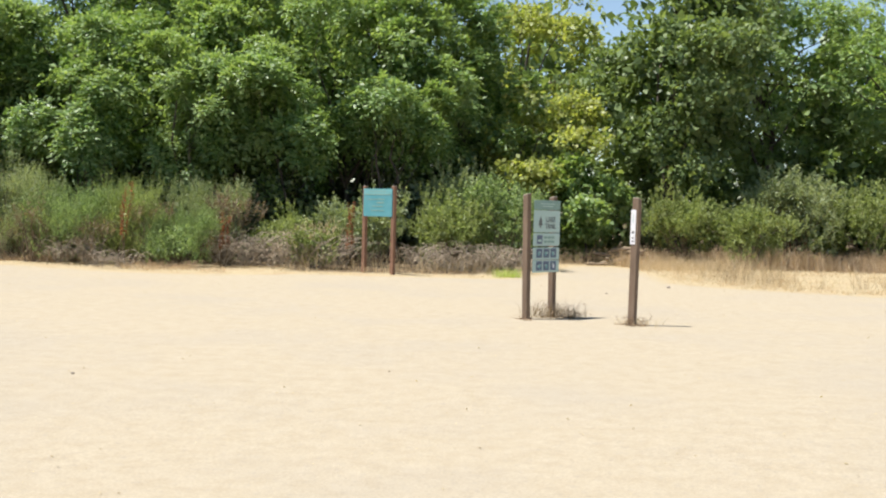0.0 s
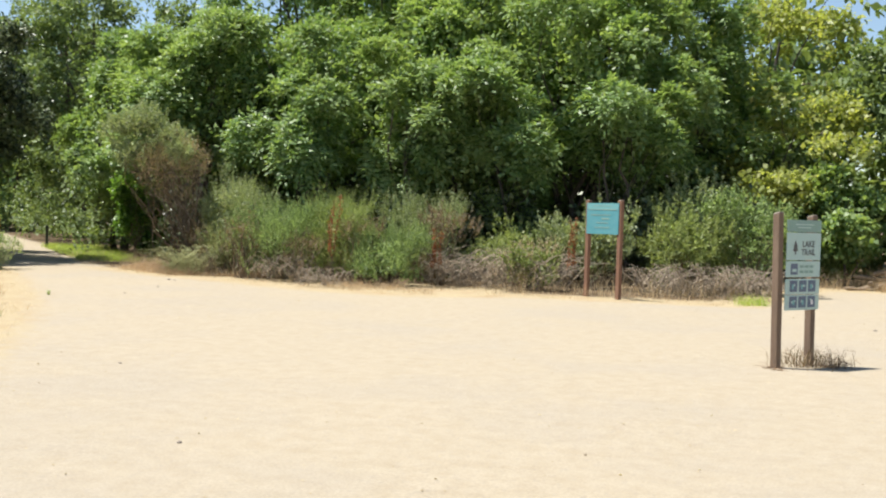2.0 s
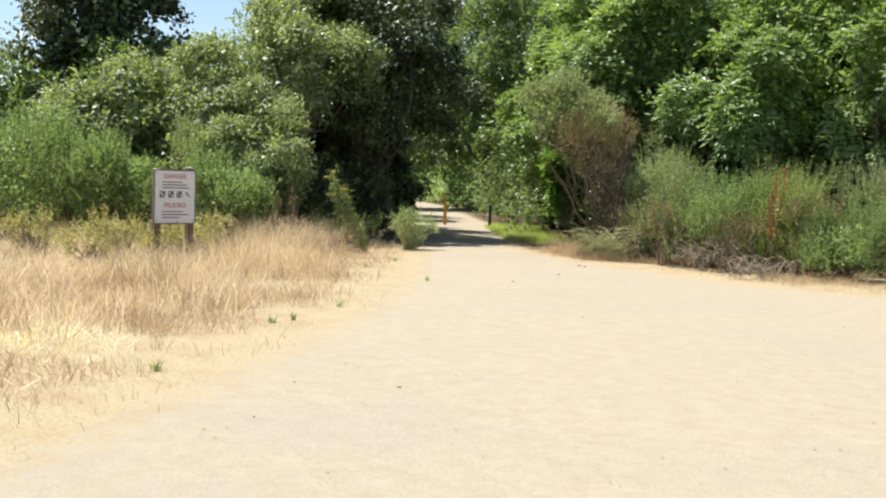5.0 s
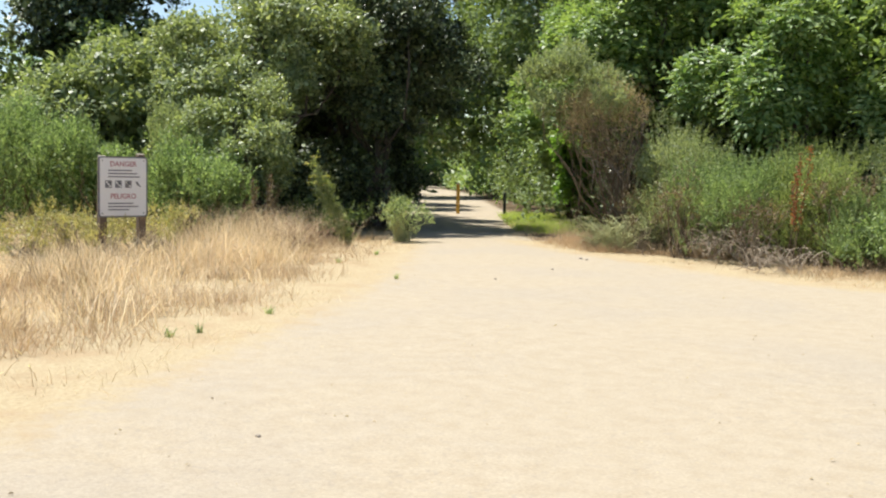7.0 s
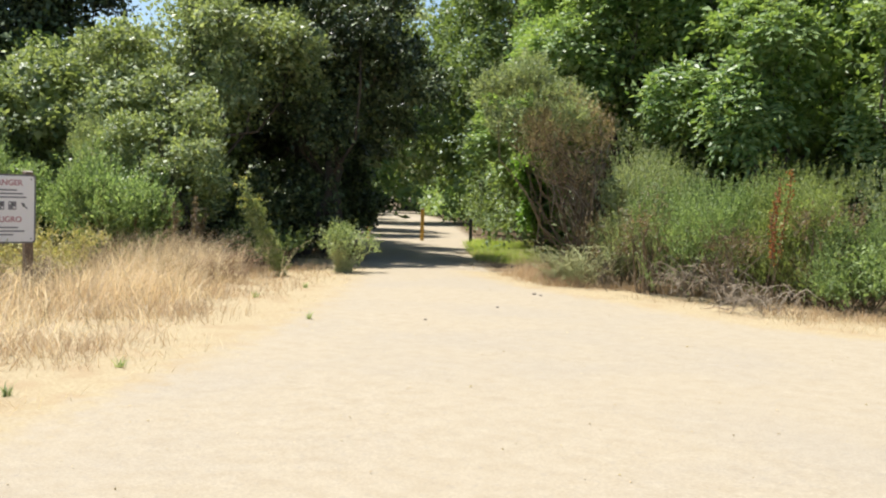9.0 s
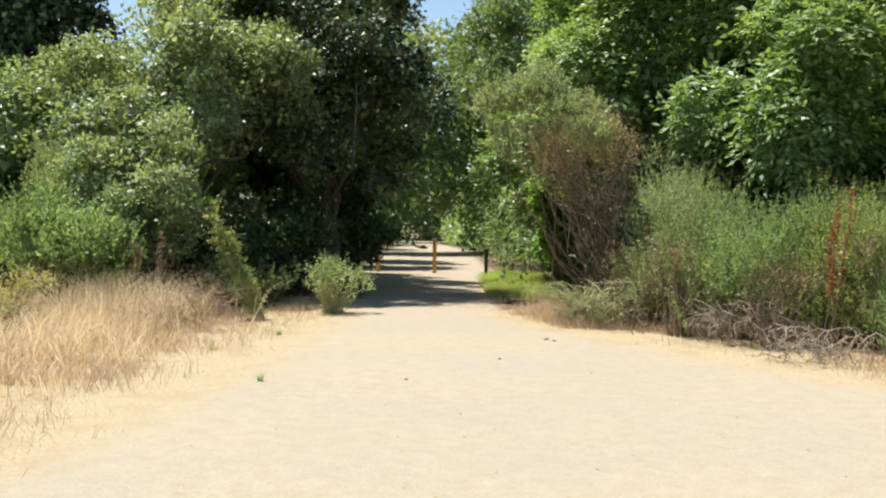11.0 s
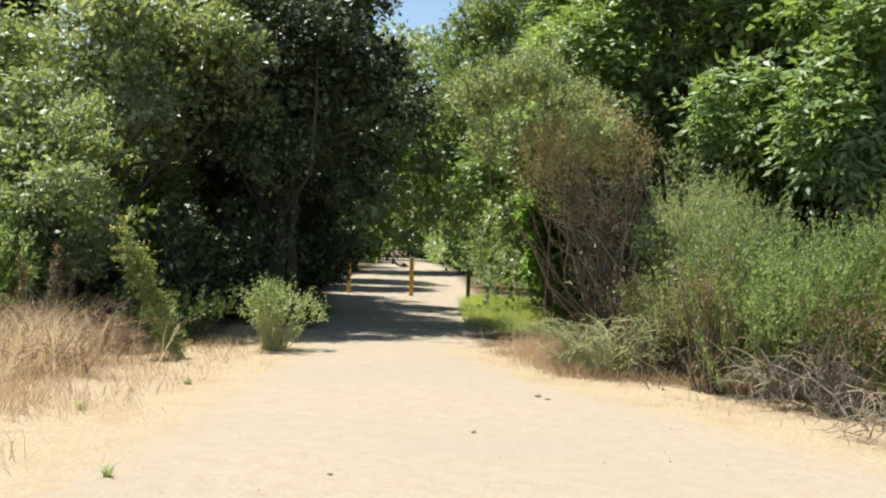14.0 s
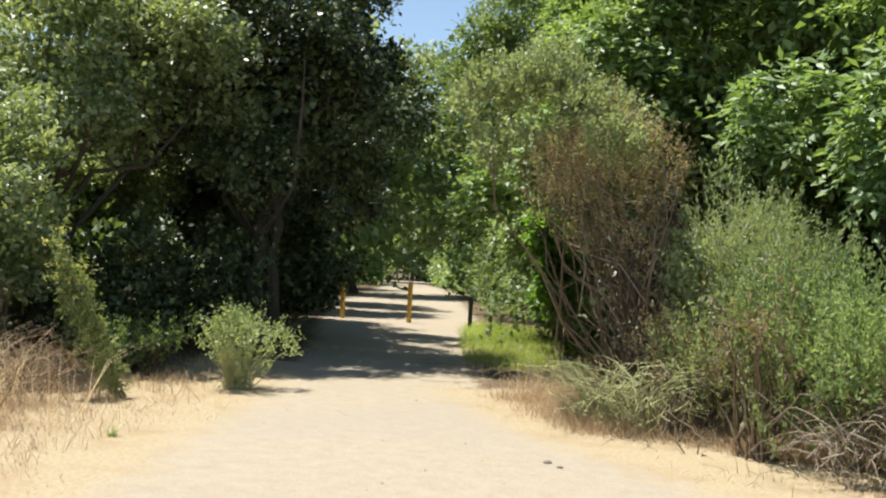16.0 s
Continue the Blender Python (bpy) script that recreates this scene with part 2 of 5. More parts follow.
# ---- mesh helpers ----
def mesh_from(name, verts, faces_by_size):
    """A mesh from vertex rows and blocks of equal-sized faces."""
    me = bpy.data.meshes.new(name)
    verts = np.asarray(verts, dtype=np.float32)
    me.vertices.add(len(verts))
    me.vertices.foreach_set("co", verts.ravel())
    loops = np.concatenate([np.asarray(f, dtype=np.int32).ravel() for f in faces_by_size])
    sizes = np.concatenate([np.full(len(f), np.asarray(f).shape[1], dtype=np.int32) for f in faces_by_size])
    me.loops.add(len(loops))
    me.loops.foreach_set("vertex_index", loops)
    me.polygons.add(len(sizes))
    me.polygons.foreach_set("loop_start", np.concatenate([[0], np.cumsum(sizes)[:-1]]).astype(np.int32))
    me.update(calc_edges=True)
    me.validate()
    return me


def mesh_part(name, me, material, parent, label=""):
    me.materials.append(material)
    ob = new(name, me)
    ob.parent = parent
    return tagged(ob, label)


def part(name, bm, material, parent, label="", bevel=0.0):
    if bevel:
        bmesh.ops.bevel(bm, geom=bm.edges[:], offset=bevel, segments=2, affect="EDGES", profile=0.6)
    me = bpy.data.meshes.new(name)
    bm.to_mesh(me)
    bm.free()
    return mesh_part(name, me, material, parent, label)


def root(name, m, label, category, group="", kind=""):
    ob = new(name)
    ob.empty_display_size = 0.2
    ob.matrix_world = m
    return tagged(ob, label, category, group, kind)


def box(bm, size, m=Matrix()):
    bmesh.ops.create_cube(bm, size=1.0, matrix=m @ Matrix.Diagonal((*size, 1)))
    return bm


def unit(v):
    return v / np.maximum(np.linalg.norm(v, axis=-1, keepdims=True), 1e-9)


def scatter(r, n):
    return unit(r.normal(size=(n, 3)))


def leaf_mesh(name, base, axis, normal, length, width, fold=0.25):
    """Each leaf is a folded blade of four corners: foot, two shoulders and tip."""
    axis = unit(axis)
    side = unit(np.cross(axis, normal))
    up = np.cross(side, axis)
    length, width = np.broadcast_to(length, len(base))[:, None], np.broadcast_to(width, len(base))[:, None]
    mid = base + axis * length * 0.45
    v = np.stack([base, mid + side * width * 0.5 + up * width * fold, base + axis * length, mid - side * width * 0.5 + up * width * fold], 1)
    n = len(base)
    return mesh_from(name, v.reshape(-1, 3), [np.arange(n * 4).reshape(n, 4)])


def blade_mesh(name, base, lean, height, width, r):
    """Grass: each blade is a bent strip that narrows to a tip."""
    n = len(base)
    lean3 = np.concatenate([lean, np.zeros((n, 1))], 1)
    turn = r.uniform(0, math.tau, n)
    side = np.stack([np.cos(turn), np.sin(turn), np.zeros(n)], 1) * width[:, None] * 0.5
    up = np.array([0, 0, 1.0])
    h = height[:, None]
    mid = base + up * h * 0.6 + lean3 * h * 0.35
    tip = base + up * h * 0.95 + lean3 * h
    v = np.stack([base - side, base + side, mid + side * 0.7, mid - side * 0.7, tip], 1).reshape(-1, 3)
    k = np.arange(n)[:, None] * 5
    return mesh_from(name, v, [k + np.array([0, 1, 2, 3]), k + np.array([3, 2, 4])])


def tubes(lines, radii, sides=5):
    """Tapered tubes along polylines, as vertex rows and quads."""
    V, F, at = [], [], 0
    for line, rad in zip(lines, radii):
        p = np.asarray(line, float)
        k = len(p)
        tang = unit(np.gradient(p, axis=0))
        ref = np.array([0.31, 0.93, 0.2])
        s = unit(np.cross(tang, ref))
        u = np.cross(tang, s)
        a = np.arange(sides) / sides * math.tau
        ring = s[:, None, :] * np.cos(a)[None, :, None] + u[:, None, :] * np.sin(a)[None, :, None]
        V.append((p[:, None, :] + ring * np.asarray(rad)[:, None, None]).reshape(-1, 3))
        i, j = np.meshgrid(np.arange(k - 1), np.arange(sides), indexing="ij")
        q = np.stack([i * sides + j, i * sides + (j + 1) % sides, (i + 1) * sides + (j + 1) % sides, (i + 1) * sides + j], -1)
        F.append(q.reshape(-1, 4) + at)
        at += k * sides
    return np.concatenate(V), np.concatenate(F)


def tube_mesh(name, lines, radii, sides=5):
    v, f = tubes(lines, radii, sides)
    me = mesh_from(name, v, [f])
    me.polygons.foreach_set("use_smooth", np.ones(len(me.polygons), dtype=bool))
    return me


def wander(r, a, b, steps, wob):
    """A crooked line from a to b."""
    a, b = np.asarray(a, float), np.asarray(b, float)
    t = np.linspace(0, 1, steps)[:, None]
    off = np.cumsum(r.normal(size=(steps, 3)), 0) * wob * np.linalg.norm(b - a) / steps
    off -= off[0] + (off[-1] - off[0]) * t
    return a + (b - a) * t + off


# ---- ground ----
# the bare, trodden earth of the clearing and the trail that leaves it
BARE = np.array([(-11, -14), (-7.2, -4), (-5.4, 3), (-4.6, 7.6), (-4.8, 8.6), (-5.4, 10), (-6.4, 12), (-7.8, 14.7), (-10.1, 18.5),
                 (-14.0, 23.7), (-17.5, 27.6), (-26.8, 37.2), (-34.2, 45), (-43.1, 55.9), (-61.8, 78.8), (-74, 94), (-73, 96), (-64.8, 86.1), (-43.8, 63.2), (-31.3, 48), (-22.5, 37.4),
                 (-17.6, 30.6), (-14.0, 26.2), (-11.2, 24.1), (-8.6, 22.9), (-6.3, 21.7), (-4.6, 21.4), (-2.8, 22.4), (-0.6, 22.7),
                 (1.6, 22.6), (2.6, 25.5), (3.6, 29.5), (4.9, 29.3), (4.7, 25), (4.6, 22.6), (5.8, 21.2), (8.2, 19.8), (13, 18.4), (22, 15.5), (32, 5), (30, -14)], float)


def outside(p):
    """Signed distance from the edge of the bare earth; positive on the verge."""
    a, b = BARE, np.roll(BARE, -1, 0)
    best = np.full(len(p), 1e9)
    inside = np.zeros(len(p), bool)
    for (ax, ay), (bx, by) in zip(a, b):
        dx, dy = bx - ax, by - ay
        t = np.clip(((p[:, 0] - ax) * dx + (p[:, 1] - ay) * dy) / (dx * dx + dy * dy), 0, 1)
        best = np.minimum(best, np.hypot(p[:, 0] - ax - t * dx, p[:, 1] - ay - t * dy))
        crosses = ((ay > p[:, 1]) != (by > p[:, 1])) & (p[:, 0] < dx * (p[:, 1] - ay) / (dy if dy else 1e-9) + ax)
        inside ^= crosses
    return np.where(inside, -best, best)


def meadow(p):
    """True on the dry meadow to the west of the trail, south of the thicket."""
    return (p[:, 0] < -3.5) & (p[:, 1] < 24.2 + 0.12 * (p[:, 0] + 14)) & (p[:, 1] - 0.35 * (p[:, 0] + 14) > -6)


def bumps(x, y):
    return 0.009 * np.sin(0.9 * x + 1.3 * np.sin(0.5 * y)) * np.cos(0.8 * y + 0.7) + 0.003 * np.sin(3.1 * x + 1.7 * y) * np.sin(2.3 * y - x)


def build_ground():
    far = np.array([8, 20, 45, 90, 180, 350, 700, 1400])
    gx = np.concatenate([-62 - far[::-1], np.arange(-62, -34.5, 1.0), np.arange(-34, 20.01, 0.4), 20 + far])
    gy = np.concatenate([-12 - far[::-1], np.arange(-12, 48.01, 0.4), np.arange(49, 84.1, 1.0), 84 + far])
    X, Y = np.meshgrid(gx, gy)
    p = np.stack([X.ravel(), Y.ravel()], 1)
    d = outside(p)
    z = bumps(p[:, 0], p[:, 1]) * np.exp(-np.maximum(0, np.hypot(p[:, 0] + 8, p[:, 1] - 18) - 45) / 20)
    nx, ny = len(gx), len(gy)
    i, j = np.meshgrid(np.arange(ny - 1), np.arange(nx - 1), indexing="ij")
    q = np.stack([i * nx + j, i * nx + j + 1, (i + 1) * nx + j + 1, (i + 1) * nx + j], -1).reshape(-1, 4)
    me = mesh_from("ground", np.stack([p[:, 0], p[:, 1], z], 1), [q])
    me.polygons.foreach_set("use_smooth", np.ones(len(me.polygons), dtype=bool))
    straw = np.clip(0.5 + d / 0.9, 0, 1)
    litter = np.where(meadow(p) | ((p[:, 0] > 3.5) & (p[:, 1] < 30)), 0, np.clip((d - 0.9) / 1.0, 0, 1))
    trail = (p[:, 1] > 26.8) & (p[:, 0] < -13.5)
    straw = np.where(trail, 0, straw)
    east = (p[:, 0] + 16.9) * 0.77 + (p[:, 1] - 27.6) * 0.64 > 1.5
    litter = np.where(trail, np.where(east, np.clip((d - 0.35) / 0.6, 0, 1), np.clip(0.45 + d / 0.6, 0, 1)), litter)
    for name, values in (("straw", straw), ("litter", litter)):
        at = me.attributes.new(name, "FLOAT", "POINT")
        at.data.foreach_set("value", values.astype(np.float32))
    me.materials.append(M_GROUND)
    tagged(new("ground", me), "pale trodden sandy earth with dry straw verges", "ground", kind="structure")


build_ground()


# ---- plants ----
def crown_points(r, centre, radii, lobes, lobe_size, n, floor=0.25, flat=0.8, inner=0.7, taper=0.0, boxy=0.0, up=0.8):
    """Places on the lit outer skins of many boughs that together fill an uneven crown, the way out of each, and the boughs."""
    centre, radii = np.asarray(centre, float), np.asarray(radii, float)
    c = scatter(r, lobes) * r.uniform(0.45, 0.95, (lobes, 1)) * radii
    c *= 1 + boxy * (1 / np.sum(np.abs(c / radii) ** 4 / np.maximum(np.sum((c / radii) ** 2, 1, keepdims=True) ** 2, 1e-6), 1, keepdims=True) ** 0.25 - 1)
    c[:, :2] *= 1 - taper * c[:, 2:] / radii[2]
    size = lobe_size * r.uniform(0.6, 1.35, lobes)
    which = r.choice(lobes, n, p=size ** 2 / np.sum(size ** 2))
    way = scatter(r, n)
    lit = unit(unit(c / radii)[which] * 0.6 + np.array([0, 0, 0.75]))
    side = np.sum(way * lit, 1)
    way = np.where(((side < 0) & (r.random(n) < up))[:, None], way - 2 * side[:, None] * lit, way)
    p = centre + c[which] + way * size[which, None] * r.uniform(inner, 1.08, (n, 1)) * np.array([1, 1, flat])
    out = unit((p - centre) / radii + 0.9 * way)
    keep = p[:, 2] > floor
    return p[keep], out[keep], centre + c, size


def heart_points(r, centre, radii, lobe, size, n, floor, flat=0.8, taper=0.0):
    """Places deep inside the boughs and the crown, where the shaded leaves hang."""
    k = r.integers(len(lobe), size=n // 2)
    a = lobe[k] + scatter(r, len(k)) * (size[k] * r.uniform(0.0, 0.72, len(k)))[:, None] * np.array([1, 1, flat])
    w = scatter(r, n - n // 2) * r.uniform(0.1, 0.82, (n - n // 2, 1)) * np.asarray(radii, float)
    w[:, :2] *= 1 - taper * w[:, 2:] / radii[2]
    p = np.concatenate([a, np.asarray(centre, float) + w])
    p = p[p[:, 2] > floor]
    return p, unit(p - np.asarray(centre, float) + 0.01)


def compound_leaves(r, p, out, per=8, reach=0.27, leaf=0.125, wide=0.046):
    """Sprays of pinnate leaves: five leaflets on each stalk."""
    n = len(p)
    stalk = unit(out[:, None] * 0.7 + r.normal(size=(n, per, 3)) * 0.6 + np.array([0, 0, 0.05])).reshape(-1, 3)
    foot = np.repeat(p, per, 0) + r.normal(size=(n * per, 3)) * 0.07
    size = r.uniform(0.75, 1.25, n * per)
    side = unit(np.cross(stalk, np.array([0, 0, 1.0]) + r.normal(size=stalk.shape) * 0.2))
    B, A, N, L = [], [], [], []
    for k in range(5):
        along = (0.35 + 0.3 * (k // 2)) * reach * size
        hang = np.stack([0 * along, 0 * along, -0.5 * along ** 2 / reach], 1)
        way = stalk if k == 4 else stalk * 0.55 + side * (1 if k % 2 else -1)
        B.append(foot + stalk * along[:, None] + hang)
        A.append(unit(way + np.array([0, 0, -0.25]) + r.normal(size=way.shape) * 0.15))
        N.append(np.array([0, 0, 0.75]) + 0.6 * np.repeat(out, per, 0) + r.normal(size=way.shape) * 0.35)
        L.append(leaf * 1.18 * size * r.uniform(0.8, 1.15, len(size)))
    L = np.concatenate(L)
    return np.concatenate(B), np.concatenate(A), np.concatenate(N), L, L * wide / leaf


def simple_leaves(r, p, out, per=30, ball=0.22, leaf=0.06, wide=0.035):
    """Clumps of plain leaves about a twig's end."""
    per, leaf, wide = max(3, round(per * 0.62)), leaf * 1.22, wide * 1.28
    n = len(p)
    b = np.repeat(p, per, 0) + r.normal(size=(n * per, 3)) * ball * np.array([0.6, 0.6, 0.45])
    o = np.repeat(out, per, 0)
    a = unit(o * 0.5 + r.normal(size=b.shape) * 0.8)
    nn = o * 0.5 + np.array([0, 0, 0.85]) + r.normal(size=b.shape) * 0.48
    L = leaf * r.uniform(0.6, 1.35, n * per)
    return b, a, nn, L, L * wide / leaf


def sprig_leaves(r, p, out, per=22, reach=0.35, rise=0.9, leaf=0.05, wide=0.016, splay=0.7):
    """Upright sprigs with small leaves all the way along."""
    per, leaf, wide = max(3, round(per * 0.68)), leaf * 1.1, wide * 1.33
    n = len(p)
    way = unit(out * 0.45 + np.array([0, 0, rise]) + r.normal(size=(n, 3)) * 0.22)
    size = r.uniform(0.55, 1.3, n) * reach
    t = r.uniform(0, 1, (n, per))
    b = (p[:, None] + way[:, None] * (t * size[:, None])[..., None]).reshape(-1, 3) + r.normal(size=(n * per, 3)) * 0.012
    a = unit(np.repeat(way, per, 0) + r.normal(size=b.shape) * splay)
    nn = r.normal(size=b.shape) * 0.8 + np.array([-0.2, 0, 0.8])
    L = leaf * r.uniform(0.6, 1.3, n * per) * (1.15 - 0.5 * t.ravel())
    return b, a, nn, L, L * wide / leaf


def limb_lines(r, trunk_top, base, targets, radius, steps=6, wob=0.35):
    lines, radii = [], []
    for tgt in targets:
        t = r.uniform(0.25, 0.95)
        start = np.asarray(base) + (np.asarray(trunk_top) - base) * t
        lines.append(wander(r, start, tgt, steps, wob))
        radii.append(np.linspace(radius * 0.45 * (1.1 - 0.6 * t), radius * 0.07, steps))
    return lines, radii


def tree(name, x, y, height, spread, bottom, material, label, seed, leaves="compound", clumps=420, trunks=1, radius=0.16, lobes=16, category="tree", group="", bough=0.36, flat=0.62, inner=0.7, taper=0.0, boxy=0.0, core=0, core_leaf=0.22, up=0.8, **kw):
    r = np.random.default_rng(seed)
    ob = root(name, pose(x, y, -0.03), label, category, group)
    centre = np.array([0, 0, (height + bottom) / 2])
    radii = (spread, spread, (height - bottom) / 2)
    p, out, lobe, size = crown_points(r, centre, radii, lobes, spread * bough, clumps, bottom * 0.6, flat, inner, taper, boxy, up)
    make = {"compound": compound_leaves, "simple": simple_leaves}[leaves]
    tagged(mesh_part("crown", leaf_mesh("crown", *make(r, p, out, **kw)), material, ob), kind="stuff")
    if core:
        q, way = heart_points(r, centre, radii, lobe, size, core, bottom * 0.5, flat, taper)
        deep = simple_leaves(r, q, way, per=10, ball=core_leaf * 1.3, leaf=core_leaf, wide=core_leaf * 0.6)
        tagged(mesh_part("inner_foliage", leaf_mesh("inner_foliage", *deep), material, ob), kind="stuff")
    share = np.array_split(r.permutation(len(lobe)), trunks)
    for mine in share:
        foot = np.array([*(r.normal(size=2) * 0.28 * (trunks > 1)), 0.0])
        top = np.array([*(r.normal(size=2) * spread * 0.22), height * 0.72])
        trunk = wander(r, foot, top, 9, 0.25)
        lines, radii = limb_lines(r, top, foot, lobe[mine][:max(5, 14 // trunks)], radius)
        taper = np.linspace(1, 0.25, 9) * radius
        taper[0] *= 1.4
        tr = mesh_part("trunk", tube_mesh("trunk", [trunk], [taper], 9), M_BARK, ob)
        for line, rad in zip(lines, radii):
            mesh_part("limb", tube_mesh("limb", [line], [rad], 5), M_BARK, tr)
    return ob


def shrub(name, x, y, height, spread, material, label, seed, sprigs=420, lobes=9, group="", stems=26, stem_material=None, style="sprig", bottom=0.12, depth=None, category="shrub", lobe_size=0.42, skirt=0, heart=260, heart_leaf=0.06, up=0.8, stem_radius=0.018, **kw):
    r = np.random.default_rng(seed)
    ob = root(name, pose(x, y, -0.02, 0, 0, float(r.uniform(0, 360)) if depth is None else 0), label, category, group)
    radii = (spread, depth or spread, (height - bottom) * 0.5)
    centre = (0, 0, bottom + (height - bottom) * 0.47)
    p, out, lobe, size = crown_points(r, centre, radii, lobes, spread * lobe_size, sprigs, 0.04, up=up)
    ang = np.arctan2(p[:, 1], p[:, 0])
    crest = height * (0.78 + 0.22 * np.sin(3 * ang + seed) * np.cos(5 * p[:, 0] / spread + seed))
    p[:, 2] = np.minimum(p[:, 2], crest * r.uniform(0.8, 1.0, len(p)))
    if skirt:
        turn, far = r.uniform(0, math.tau, skirt), spread * r.uniform(0.45, 1.1, skirt)
        low = np.stack([np.cos(turn) * far, np.sin(turn) * far, r.uniform(0.02, 0.32, skirt) * height], 1)
        p, out = np.concatenate([p, low]), np.concatenate([out, unit(np.stack([np.cos(turn), np.sin(turn), 0.5 + 0 * turn], 1))])
    make = {"sprig": sprig_leaves, "simple": simple_leaves, "compound": compound_leaves}[style]
    tagged(mesh_part("foliage", leaf_mesh("foliage", *make(r, p, out, **kw)), material, ob), kind="stuff")
    if heart:
        q, way = heart_points(r, centre, radii, lobe, size, heart, 0.06)
        q[:, 2] = np.minimum(q[:, 2], height * 0.7)
        tagged(mesh_part("inner_foliage", leaf_mesh("inner_foliage", *simple_leaves(r, q, way, per=10, ball=heart_leaf * 1.6, leaf=heart_leaf, wide=heart_leaf * 0.5)), material, ob), kind="stuff")
    lines, rad = [], []
    for k in range(stems):
        tgt = p[r.integers(len(p))] * np.array([0.9, 0.9, 0.92])
        foot = np.array([*(r.normal(size=2) * spread * 0.16), 0])
        lines.append(wander(r, foot, tgt, 6, 0.3))
        rad.append(np.linspace(stem_radius, stem_radius * 0.28, 6) * r.uniform(0.7, 1.3))
    tagged(mesh_part("branchwork", tube_mesh("branchwork", lines, rad, 4), stem_material or M_STEM, ob), kind="stuff")
    return ob


def twig_heap(name, x, y, sx, sy, height, material, label, seed, count=260, thick=0.006, category="dead brush", arch=0.5):
    r = np.random.default_rng(seed)
    ob = root(name, pose(x, y, 0), label, category)
    lines, rad = [], []
    for k in range(count):
        foot = np.array([r.uniform(-sx, sx), r.uniform(-sy, sy), r.uniform(0, height * 0.35)])
        ang, ln = r.uniform(0, math.tau), r.uniform(0.4, 1.1) * height
        t = np.linspace(0, 1, 7)[:, None]
        way = np.array([math.cos(ang), math.sin(ang), 0])
        line = foot + way * t * ln * 0.9 + np.array([0, 0, 1]) * (t * (1.25 - arch * t * 1.6)) * ln + np.cumsum(r.normal(size=(7, 3)) * 0.03, 0)
        line[:, 2] = np.maximum(line[:, 2], 0.01)
        lines.append(line)
        rad.append(np.linspace(1.3, 0.45, 7) * thick * r.uniform(0.6, 1.5))
    tagged(mesh_part("branchwork", tube_mesh("branchwork", lines, rad, 3), material, ob), kind="stuff")
    return ob


def seed_stalks(name, x, y, height, count, material, label, seed, spread=0.25, lean=(0, 0)):
    """Tall dry stalks with a spike of small seeds along the upper half."""
    r = np.random.default_rng(seed)
    ob = root(name, pose(x, y, 0), label, "weed")
    lines, rad, B = [], [], []
    for k in range(count):
        h = height * r.uniform(0.75, 1.05)
        foot = np.array([*(r.normal(size=2) * spread * 0.4), 0])
        top = foot + np.array([lean[0] * h + r.normal() * spread * 0.3, lean[1] * h + r.normal() * spread * 0.3, h])
        line = wander(r, foot, top, 7, 0.12)
        lines.append(line)
        rad.append(np.linspace(0.009, 0.004, 7))
        t = r.uniform(0.38, 1, 170)
        i = np.minimum((t * 6).astype(int), 5)
        B.append(line[i] + (line[i + 1] - line[i]) * (t * 6 - i)[:, None] + r.normal(size=(170, 3)) * 0.02)
    B = np.concatenate(B)
    for line, ra in zip(lines, rad):
        mesh_part("stalk", tube_mesh("stalk", [line], [ra], 4), M_STEM, ob)
    L = r.uniform(0.02, 0.045, len(B))
    tagged(mesh_part("seed_head", leaf_mesh("seed_head", B, r.normal(size=B.shape) + np.array([0, 0, 0.6]), r.normal(size=B.shape), L, L * 0.7), material, ob), kind="stuff")
    return ob


# the row of ash trees behind the brush
ASH = "leafy green ash tree rising behind the brush"
for i, (x, y, h, s, b, c) in enumerate([
        (-15.1, 33.6, 7.6, 2.5, 0.9, 620), (-12.9, 30.6, 7.0, 2.6, 0.9, 760), (-9.6, 30.4, 7.6, 2.9, 1.5, 780), (-5.8, 30.6, 8.0, 3.0, 1.5, 760),
        (-2.2, 30.8, 8.2, 2.9, 1.8, 720), (-18.2, 36.2, 7.6, 2.1, 1.5, 520)]):
    tree("ash_tree", x, y, h, s, b, M_ASH, ASH, 100 + i, clumps=c, trunks=3, radius=0.10, lobes=16, bough=0.27, flat=0.8, up=0.92, taper=0.25 if i not in (0, 5) else 0.0, boxy=0.5, core=1500, core_leaf=0.13, group="row of ash trees", per=9, reach=0.28, leaf=0.12, wide=0.05)
for i, (x, y, h, s, b) in enumerate([(-17.4, 38.6, 9.5, 2.7, 1.5), (-24.6, 45.0, 13.0, 3.8, 1.0), (-28.4, 50.2, 12.5, 3.2, 0.6), (-11.4, 34.8, 11.5, 3.4, 2.0), (-7.2, 35.0, 12, 3.4, 2.0), (-3.2, 35.2, 11.5, 3.4, 2.0), (0.2, 34.8, 9.0, 2.3, 1.2)]):
    style = ("simple", dict(per=26, ball=0.32, leaf=0.17, wide=0.085)) if i < 3 else ("compound", dict(per=7, reach=0.3, leaf=0.14, wide=0.056))
    tree("ash_tree", x, y, h, s, b, M_DARK if i < 3 else M_ASH, "leafy green ash tree in the second row", 120 + i, style[0], clumps=460, trunks=2, radius=0.13, lobes=26, bough=0.26, flat=0.85, up=0.9, taper=0.2, boxy=0.5, core=1300, core_leaf=0.17, group="second row of ash trees", **style[1])
